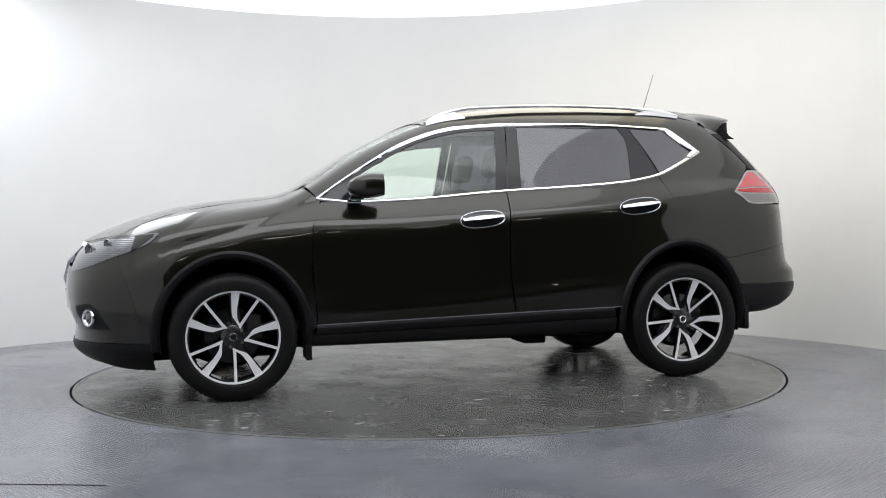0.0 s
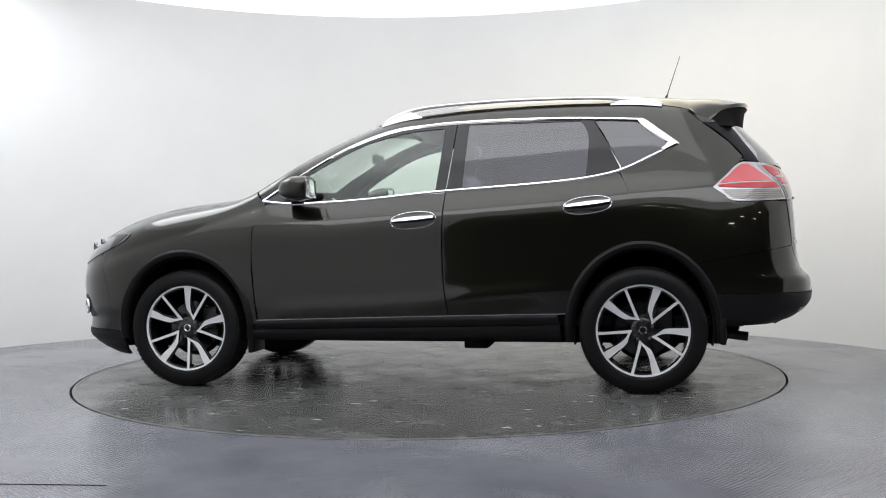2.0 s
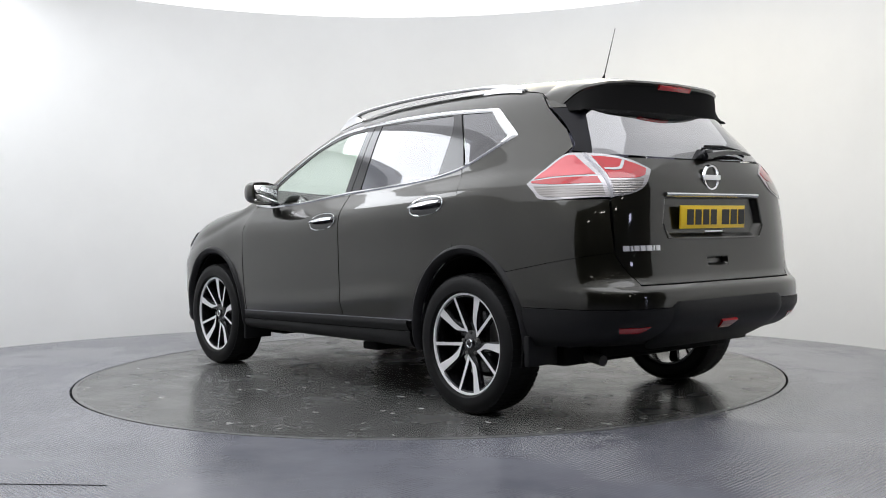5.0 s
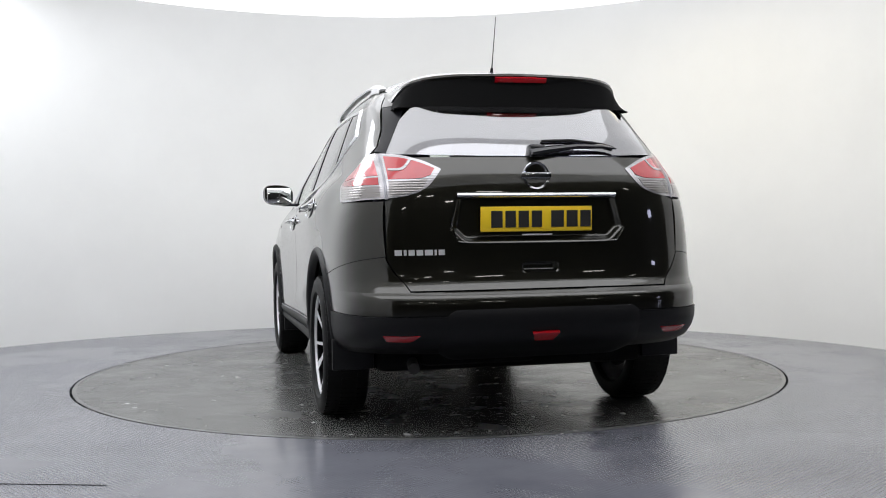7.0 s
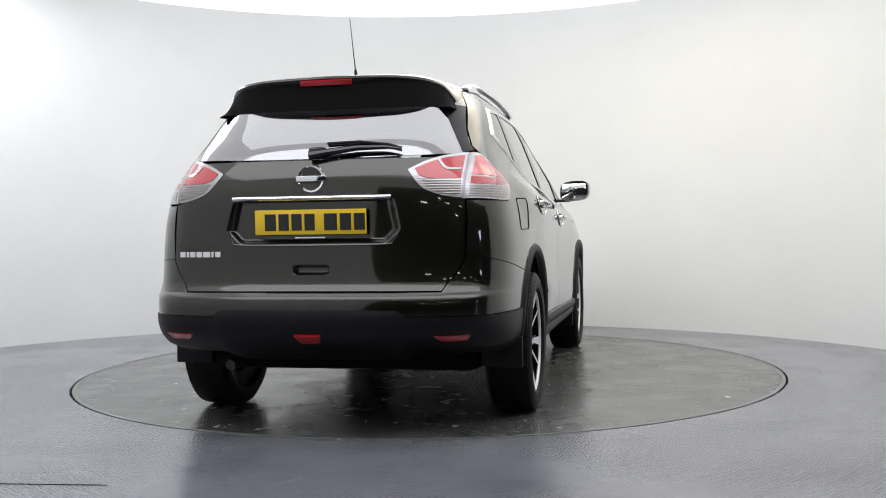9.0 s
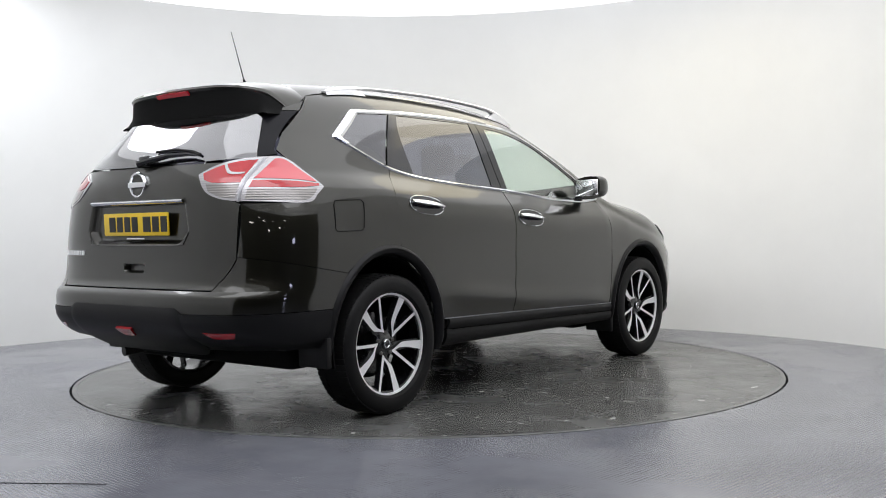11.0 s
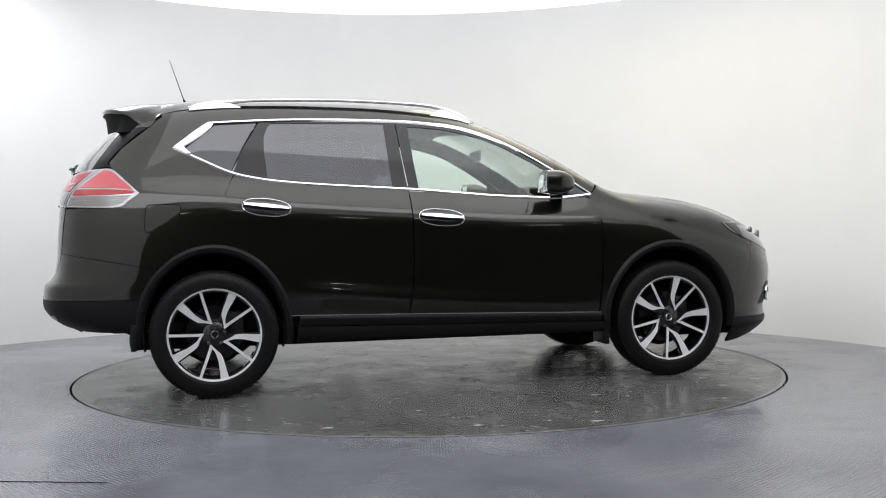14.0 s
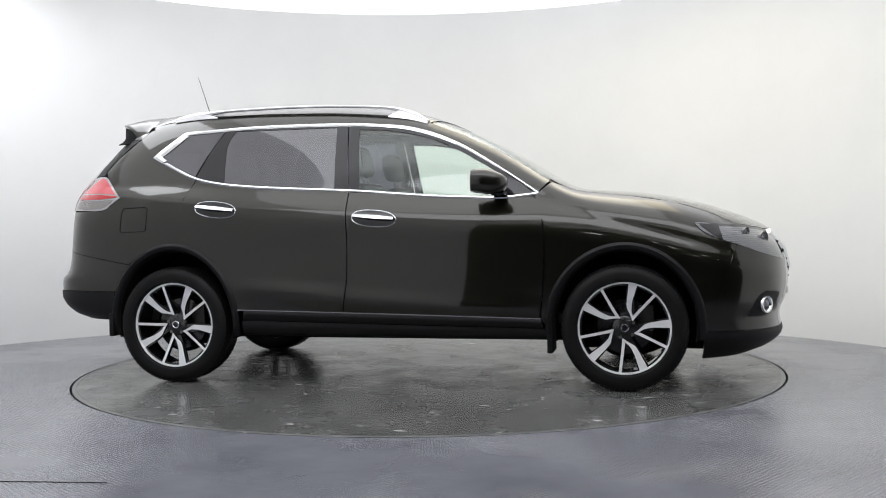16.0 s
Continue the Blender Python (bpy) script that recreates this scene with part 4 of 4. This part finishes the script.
def cladding():
    for cx, a, b in ((1.355, 0.440, 0.466), (-1.352, 0.430, 0.486)):
        outer = np.array(arch(cx, a, b, -8, 188, 48))
        inner = np.array(arch(cx, a - 0.052, b - 0.050, -10, 190, 48))
        for line in (outer, inner):
            line[:, 1] = np.maximum(line[:, 1], 0.27)
        t = np.linspace(0, 1, 7)[None, :, None]
        P = on_side(outer[:, None] * (1 - t) + inner[:, None] * t)
        # keep the flare full where the body rounds off
        panel("wheel_arch_trim", profile_lift(P, [0.0, 0.012, 0.016, 0.014, 0.010, 0.004, -0.02]), PLASTIC, car, 0.014, "black textured wheel arch trim", BOTH)
        # inner wheel house
        prof = []
        for d in np.linspace(-12, 192, 40):
            prof.append([(cx + (a - 0.045) * math.cos(radians(d)), y, 0.36 + (b - 0.045) * math.sin(radians(d))) for y in (0.50, 0.62, 0.74, 0.855)])
        panel("wheel_house", np.array(prof), UNDER, car, 0.01, "", BOTH)
        bm = box_bm(cx - 0.43, cx + 0.43, -0.50, 0.50, 0.30, 0.80)
        part("wheel_house_wall", bm, UNDER, car)
    sill = ruled([(0.925, 0.345), (0.5, 0.352), (-0.25, 0.366), (-0.90, 0.380)], [(0.925, 0.262), (0.5, 0.262), (-0.25, 0.268), (-0.90, 0.268)], 8, 8)
    panel("sill", profile_lift(on_side(sill), [0.004, 0.010, 0.008, 0.0, -0.03]), PLASTIC, car, 0.015, "black plastic sill", BOTH)
    mould = ruled([(0.895, 0.400), (0.5, 0.410), (-0.25, 0.428), (-0.885, 0.442)], [(0.905, 0.350), (0.5, 0.357), (-0.25, 0.371), (-0.895, 0.385)], 8, 6)
    panel("door_moulding", profile_lift(on_side(mould), [0.004, 0.015, 0.014, 0.010, 0.004]), PLASTIC, car, 0.012, "black plastic door moulding", BOTH)
    # highlight on the moulding's top edge, laid on as a thin grey strip
    line = ruled([(0.895, 0.404), (0.5, 0.414), (-0.25, 0.432), (-0.93, 0.446)], [(0.895, 0.399), (0.5, 0.409), (-0.25, 0.427), (-0.93, 0.441)], 8, 3)
    panel("moulding_highlight", on_side(line, 0.009), SATIN_DARK, car, 0.004, "thin grey strip standing for the highlight along the door moulding", BOTH)
    # mud flaps
    for s in BOTH:
        for x, z0 in ((0.945, 0.205), (-1.775, 0.275)):
            bm = box_bm(x - 0.02, x + 0.012, s * 0.68, s * 0.875, z0, 0.42, 0.006)
            part("mud_flap", bm, PLASTIC, car)
    part("underbody", box_bm(-1.82, 1.95, -0.66, 0.66, 0.255, 0.36, 0.03), UNDER, car)
    part("engine_tray", box_bm(1.0, 2.05, -0.55, 0.55, 0.20, 0.30, 0.03), UNDER, car)
    v, f = tube([(-1.4, 0.45, 0.30), (-1.80, 0.50, 0.30), (-1.94, 0.52, 0.285)], 0.027, 12)
    mesh_object("exhaust", v, f, EXHAUST, car, "dull steel exhaust pipe")
    part("jack_point", box_bm(-0.48, -0.34, 0.55, 0.80, 0.235, 0.28, 0.01), UNDER, car)
    part("rear_beam", box_bm(-1.42, -1.28, -0.6, 0.6, 0.20, 0.30, 0.03), UNDER, car)
    part("silencer", box_bm(-1.90, -1.64, -0.1, 0.48, 0.285, 0.375, 0.04), UNDER, car)


def side_fittings():
    def ring_on_side(cx, cz, a, b, rot, n=40):
        out = []
        for i in range(n):
            t = 2 * math.pi * i / n
            c, s = math.cos(t), math.sin(t)
            r = (abs(c) ** 2.4 + abs(s) ** 2.4) ** (-1 / 2.4)
            u, w = a * r * c, b * r * s
            out.append((cx + u * math.cos(rot) - w * math.sin(rot), cz + u * math.sin(rot) + w * math.cos(rot)))
        return np.array(out)
    for s in BOTH:
        m = np.array([1, s, 1])
        for cx, cz, rot in ((-0.070, 0.978, -0.085), (-1.060, 1.046, -0.105)):
            rim = ring_on_side(cx, cz, 0.132, 0.047, rot)
            P = on_side(rim, 0.004) * m
            v, f = tube([tuple(q) for q in P], 0.0026, 6, closed=True)
            h = mesh_object("door_handle", v, f, CHROME, car, "chrome door handle over a dark cup")
            # cup
            rings = []
            for k in np.linspace(0.02, 0.97, 6):
                g = ring_on_side(cx, cz, 0.132 * k, 0.047 * k, rot)
                g = np.vstack([g, g[:1]])
                rings.append(on_side(g, 0.0035) * m)
            panel("cup", np.array(rings), GLOSS, h, 0.002)
            # grip: a flat bar bowed out from the door
            grip = []
            for k in np.linspace(0, 1, 15):
                x = cx + 0.122 - 0.244 * k
                z = cz + 0.010 + (x - cx) * math.tan(rot)
                y = float(side_y(x, z)) + 0.010 + 0.032 * math.sin(math.pi * (0.06 + 0.88 * k)) ** 0.6
                half = 0.0125 * (0.55 + 0.45 * math.sin(math.pi * (0.08 + 0.84 * k)))
                grip.append([(x, s * (y + dy), z + half * dz) for dy, dz in ((-0.008, -1), (0.010, -0.75), (0.006, 0.05), (-0.002, 0.65), (-0.012, 1))])
            panel("grip", np.array(grip), CHROME, h, 0.006)
        # mirror: rounded shell, chrome blade, glass
        bm = bmesh.new()
        bmesh.ops.create_uvsphere(bm, u_segments=28, v_segments=18, radius=1)
        for v in bm.verts:
            x, y, z = v.co
            sup = lambda q, e: math.copysign(abs(q) ** e, q)
            x, y, z = sup(x, 0.75), sup(y, 0.65), sup(z, 0.65)
            taper = 1 - 0.28 * max(x, 0)
            v.co = (0.615 + 0.106 * x, s * (0.928 + 0.104 * y * taper - 0.012 * x), 1.172 + 0.070 * z * taper - 0.008 * x + 0.006 * y)
            if x < -0.55:
                v.co.x = 0.615 - 0.106 * 0.80
        shell = part("door_mirror", bm, PAINT_DARK, car, "dark painted door mirror with chrome blade")
        part("stem", box_bm(0.62, 0.70, min(s * 0.78, s * 0.90), max(s * 0.78, s * 0.90), 1.098, 1.118, 0.008), GLOSS, shell)
        part("mirror_glass", box_bm(0.5265, 0.5295, s * 0.928 - 0.083, s * 0.928 + 0.083, 1.118, 1.222, 0.004), MIRROR, shell, "mirror glass")
        pts = [(0.545, s * 1.012, 1.212), (0.60, s * 1.022, 1.206), (0.66, s * 0.998, 1.196), (0.705, s * 0.945, 1.186)]
        v, f = tube(pts, [0.005, 0.007, 0.006, 0.003], 6)
        mesh_object("blade", v, f, CHROME, shell, "chrome blade")
        # roof rail: solid feet, a bar with a gap below
        bar = dense([(0.19, 1.565), (0.10, 1.618), (-0.04, 1.654), (-0.28, 1.672), (-0.62, 1.683), (-0.96, 1.680), (-1.15, 1.674), (-1.30, 1.668), (-1.40, 1.652), (-1.475, 1.628)], 4)
        low = dense([(0.19, 1.558), (0.10, 1.585), (-0.04, 1.636), (-0.28, 1.657), (-0.62, 1.668), (-0.96, 1.665), (-1.15, 1.658), (-1.23, 1.632), (-1.40, 1.620), (-1.475, 1.616)], 4)
        rows = []
        for (x0, z0), (x1, z1) in zip(bar, low):
            yc = s * 0.558
            rows.append([(x0, yc + s * dy, z0 * k + z1 * (1 - k) + 0.005) for dy, k in ((0.016, 0.0), (0.020, 0.5), (0.012, 0.95), (-0.004, 1.0), (-0.016, 0.9), (-0.020, 0.4), (-0.016, 0.0))])
        rail = panel("roof_rail", np.array(rows), SATIN, car, 0.008, "satin silver roof rail")[0]
        # solid foot under the rail's ends
        for xs in ((0.185, -0.06), (-1.18, -1.47)):
            rows = []
            for x in np.linspace(*xs, 10):
                zt = float(np.interp(-x, -bar[:, 0], bar[:, 1])) - 0.006
                zb = float(top_z(x, 0.558)) - 0.012
                zt = zb + (zt - zb) * min(1.0, 0.15 + 2.6 * abs(x - xs[1] if xs[0] > 0 else x - xs[0]) / abs(xs[1] - xs[0]))
                rows.append([(x, s * (0.558 + d), zb + (zt - zb) * k) for d, k in ((0.024, 0), (0.018, 1), (-0.018, 1), (-0.024, 0))])
            panel("foot", np.array(rows), SATIN, rail, 0.006)
    # fuel flap, on the car's right
    c = dense([(-1.705, 1.045), (-1.690, 1.066), (-1.535, 1.070), (-1.520, 1.055), (-1.530, 0.932), (-1.545, 0.920), (-1.70, 0.918), (-1.712, 0.93), (-1.705, 1.045)], 5, False)
    v, f = tube([tuple(q) for q in (on_side(c, 0.0006) * np.array([1, -1, 1]))[:-1]], 0.0028, 5, closed=True)
    mesh_object("fuel_flap_gap", v, f, UNDER, car, "dark gap round the fuel flap")
    # aerial
    zb = float(top_z(-1.50, 0.0))
    v, f = tube([(-1.478, 0, zb - 0.01), (-1.50, 0, zb + 0.03), (-1.512, 0, zb + 0.055)], [0.018, 0.010, 0.006], 10)
    a = mesh_object("aerial", v, f, PLASTIC, car, "black aerial with thin whip")
    v, f = tube([(-1.510, 0, zb + 0.05), (-1.592, 0, 1.985)], [0.0030, 0.0016], 8)
    mesh_object("whip", v, f, PLASTIC, a)


def interior():
    # linings
    lin = ruled([(0.90, 0.40), (0.2, 0.40), (-0.8, 0.42), (-1.2, 0.85), (-1.85, 0.85)], [(0.84, 1.075), (0.2, 1.085), (-0.8, 1.14), (-1.2, 1.19), (-1.85, 1.21)], 6, 8, False)
    panel("door_lining", on_side(lin, -0.055), TRIM_DARK, car, 0.01, "", BOTH)
    xs, ys = np.linspace(0.15, -1.80, 26), np.linspace(-0.53, 0.53, 19)
    X, Yg = np.meshgrid(xs, ys, indexing="ij")
    panel("headliner", on_top(np.stack([X, Yg], -1), -0.045), LINER, car, 0.01)
    part("cabin_floor", box_bm(-1.9, 1.0, -0.70, 0.70, 0.36, 0.42), TRIM_DARK, car)
    part("load_cover", box_bm(-2.05, -1.45, -0.66, 0.66, 1.03, 1.05, 0.008), TRIM_DARK, car)
    part("dashboard", box_bm(0.62, 0.98, -0.68, 0.68, 0.70, 1.045, 0.07, 4), TRIM_DARK, car)
    v, f = [], []
    ring = [(0.185 * math.cos(t), 0.185 * math.sin(t), 0) for t in np.linspace(0, 2 * math.pi, 33)[:-1]]
    v, f = tube(ring, 0.016, 8, closed=True)
    w = mesh_object("steering_wheel", v, f, TRIM_DARK, car, "dark steering wheel")
    w.matrix_local = pose(0.52, -0.37, 0.985, 0, -66, 0)
    part("spoke", box_bm(-0.17, 0.17, -0.03, 0.03, -0.012, 0.012, 0.008), TRIM_DARK, w)
    part("boss", box_bm(-0.06, 0.06, -0.07, 0.07, -0.03, 0.02, 0.02), TRIM_DARK, w)
    part("rear_view_mirror", box_bm(0.36, 0.385, -0.12, 0.12, 1.355, 1.425, 0.012), TRIM_DARK, car)

    def seat(x, y, wide, name="front_seat"):
        e = new(name)
        e.parent = car
        part("cushion", box_bm(x - 0.02, x + 0.50, y - wide, y + wide, 0.50, 0.68, 0.06, 4), FABRIC, e)
        bm = box_bm(-0.07, 0.07, -wide, wide, 0, 0.62, 0.06, 4)
        for v in bm.verts:
            k = max(v.co.z, 0) / 0.62
            v.co.x += -0.04 * math.sin(math.pi * k)
            v.co.y *= 1 - 0.18 * k * k
        ob = part("backrest", bm, FABRIC, e)
        ob.matrix_local = pose(x, y, 0.60, 0, -17, 0)
        return e

    def headrest(e, x, y):
        bm = box_bm(-0.05, 0.05, -0.13, 0.13, 0, 0.19, 0.045, 4)
        for v in bm.verts:
            v.co.y *= 1 - 0.25 * (v.co.z / 0.19) ** 2
        ob = part("headrest", bm, FABRIC, e)
        ob.matrix_local = pose(x, y, 1.245, 0, -12, 0)
        for d in (-0.05, 0.05):
            v, f = tube([(0, d, -0.06), (0, d, 0.03)], 0.006, 6)
            mesh_object("post", v, f, STEEL, ob)

    for y in (0.37, -0.37):
        headrest(seat(-0.08, y, 0.25), -0.28, y)
    e = seat(-0.88, 0.0, 0.62, "rear_bench")
    for y in (0.36, 0.0, -0.36):
        headrest(e, -1.08, y)


def wheel(x, s, phase):
    w = new("wheel")
    w.parent = car
    w.matrix_local = pose(x, s * 0.788, 0.350, 0, 0, 0 if s > 0 else 180)
    tagged(w, "black alloy wheel with machined spokes")
    v, f = lathe([(0.255, -0.09), (0.268, -0.108), (0.30, -0.114), (0.330, -0.106), (0.343, -0.092), (0.349, -0.070), (0.3505, -0.03), (0.3505, 0.03), (0.349, 0.070), (0.343, 0.092), (0.330, 0.106), (0.30, 0.114), (0.268, 0.108), (0.255, 0.09)], 72, closed=True)
    tyre = mesh_object("tyre", v, f, RUBBER, w)
    # tread blocks on the shoulders
    verts, faces = [], []
    for k in range(72):
        a = 2 * math.pi * k / 72
        for y0, y1, off in ((0.045, 0.096, 0.0), (-0.096, -0.045, 0.5), (-0.03, 0.03, 0.25)):
            b0, b1 = a + 0.0872 * off, a + 0.0872 * off + 0.060
            n = len(verts)
            for ang in (b0, b1):
                for y in (y0, y1):
                    for r in (0.338, 0.3525 - 0.0065 * (abs(y) > 0.09)):
                        verts.append((r * math.cos(ang), y, r * math.sin(ang)))
            faces += [(n + 1, n + 5, n + 7, n + 3), (n, n + 1, n + 3, n + 2), (n + 4, n + 6, n + 7, n + 5), (n + 2, n + 3, n + 7, n + 6), (n, n + 4, n + 5, n + 1)]
    mesh_object("tread", verts, faces, RUBBER, w, smooth=False)
    v, f = lathe([(0.236, 0.080), (0.240, 0.060), (0.236, -0.02), (0.245, -0.09), (0.256, -0.09), (0.256, 0.085)], 64, closed=True)
    mesh_object("rim", v, f, ALLOY_BLACK, w)
    v, f = lathe([(0.245, 0.082), (0.247, 0.091), (0.255, 0.093), (0.259, 0.089), (0.258, 0.080)], 64, closed=True)
    mesh_object("rim_lip", v, f, MACHINED, w, "machined bright rim lip")
    v, f = lathe([(0.001, 0.060), (0.052, 0.057), (0.066, 0.050), (0.072, 0.035), (0.06, 0.0)], 40)
    hub = mesh_object("hub", v, f, ALLOY_BLACK, w)
    v, f = lathe([(0.001, 0.070), (0.024, 0.069), (0.029, 0.064), (0.030, 0.055)], 28)
    mesh_object("hub_cap", v, f, GLOSS, w)
    v, f = lathe([(0.016, 0.0695), (0.018, 0.0715), (0.021, 0.0715), (0.023, 0.069)], 28, closed=True)
    mesh_object("hub_ring", v, f, CHROME, w)
    for k in range(5):
        a = radians(phase + 72 * k + 20)
        v, f = lathe([(0.001, 0.066), (0.007, 0.066), (0.009, 0.062), (0.009, 0.05)], 10, centre=(0.056 * -math.cos(a), 0, 0.056 * math.sin(a)))
        mesh_object("wheel_nut", v, f, STEEL, w)
    v, f = lathe([(0.06, -0.035), (0.155, -0.035), (0.155, -0.055), (0.06, -0.055)], 40, closed=True)
    mesh_object("brake_disc", v, f, ALLOY_BLACK, w)
    part("caliper", box_bm(-0.16, -0.07, -0.075, 0.0, -0.02, 0.12, 0.015), EXHAUST, w)
    v, f = lathe([(0.001, -0.062), (0.17, -0.062), (0.178, -0.052), (0.178, -0.066), (0.001, -0.070)], 40)
    mesh_object("dust_shield", v, f, UNDER, w)

    def spoke(name, left, right, depth, drop=0.0):
        """A spoke between two edge lines of (radius, degrees): bright face on a black body."""
        L, R = dense(left, 5), dense(right, 5)
        rows, n = [], len(L)
        verts, faces, mats = [], [], []
        for (r0, d0), (r1, d1) in zip(L, R):
            for r, d in ((r0, d0), (r1, d1)):
                a = radians(d + phase)
                y = (0.0605 if name == "thin_spoke" else 0.060) - drop + 0.024 * min(max((r - 0.08) / 0.16, 0), 1)
                for yy, rr in ((y, r), (y - depth, r)):
                    verts.append((-rr * math.cos(a), yy, rr * math.sin(a)))
        for i in range(n - 1):
            p, q = 4 * i, 4 * i + 4
            for fc, mi in (((p, p + 2, q + 2, q), 0), ((p + 1, q + 1, q + 3, p + 3), 1), ((p, q, q + 1, p + 1), 1), ((p + 2, p + 3, q + 3, q + 2), 1)):
                faces.append(fc)
                mats.append(mi)
        faces += [(0, 1, 3, 2), (4 * n - 4, 4 * n - 2, 4 * n - 1, 4 * n - 3)]
        mats += [1, 1]
        ob = mesh_object(name, verts, faces, MACHINED, w, "", smooth=False)
        ob.data.materials.append(ALLOY_BLACK)
        for poly, mi in zip(ob.data.polygons, mats):
            poly.material_index = 1 if drop else mi

    for k in range(5):
        d = 72 * k
        # broad bent blade and thin blade meeting it near the hub
        spoke("spoke", [(0.247, d + 2), (0.20, d + 2.3), (0.125, d + 2.5), (0.10, d - 3), (0.076, d - 17), (0.058, d - 36)], [(0.247, d - 8.8), (0.20, d - 8.6), (0.15, d - 8.6), (0.105, d - 13.5), (0.083, d - 25), (0.068, d - 40)], 0.035)
        spoke("thin_spoke", [(0.247, d - 32.2), (0.20, d - 31.5), (0.15, d - 30.3), (0.11, d - 28.5), (0.085, d - 27), (0.060, d - 31)], [(0.247, d - 36), (0.20, d - 36), (0.15, d - 36.3), (0.11, d - 37), (0.085, d - 38), (0.060, d - 41)], 0.035)
        # black web under the pair
        spoke("web", [(0.245, d + 4), (0.15, d + 5), (0.05, d + 4)], [(0.245, d - 11), (0.15, d - 12), (0.05, d - 40)], 0.02, 0.012)


# grey of the tail lamp divider and of the door moulding's painted highlight
SATIN_DARK = material("grey_divider_and_highlight", (0.30, 0.30, 0.32), 0.3, 0.5)
PINK = material("pale_red_lens", (0.56, 0.075, 0.09), 0.12, 0.1, 1.0)
RIBBED = material("ribbed_clear_lens", (0.24, 0.225, 0.215), 0.2, 0.6, 1.0)
EXHAUST = material("sooty_steel", (0.06, 0.058, 0.055), 0.5, 0.7)
for lens in (RIBBED, SMOKE, CLEAR):
    tc = node(lens, "ShaderNodeTexCoord")
    wv = node(lens, "ShaderNodeTexWave", Scale=28.0, Distortion=0.6, Detail=1.0)
    wv.bands_direction = "Z"
    link(lens, tc.outputs["Object"], wv.inputs["Vector"])
    bp = node(lens, "ShaderNodeBump", Strength=0.3 if lens is not CLEAR else 0.12, Distance=0.004)
    link(lens, wv.outputs["Fac"], bp.inputs["Height"])
    link(lens, bp.outputs["Normal"], lens.node_tree.nodes["Principled BSDF"].inputs["Normal"])
PAINT_DARK = PAINT
MIRROR = material("mirror_glass", (0.9, 0.9, 0.9), 0.02, 1.0)

doors()
body_panels()
rear_end()
side_glazing()
front_end()
tail()
cladding()
side_fittings()
interior()
for wx, ws, wp in ((1.3525, 1, 18), (-1.3525, 1, 2), (1.3525, -1, 10), (-1.3525, -1, -3)):
    wheel(wx, ws, wp)


def motions():
    rows, tab = [], []
    for i in range(33):
        t = i * 0.5
        a = 89.866 - 12.9417 * (t - 8)
        c, s = math.cos(radians(a)), math.sin(radians(a))
        ox, oy = -0.0405, 0.0077
        rows.append((t, pose(c * ox - s * oy, s * ox + c * oy, 0, 0, 0, a)))
        tab.append((t, pose(0, 0, 0, 0, 0, a)))
    walk(car, rows)
    walk(TABLE, tab)


motions()
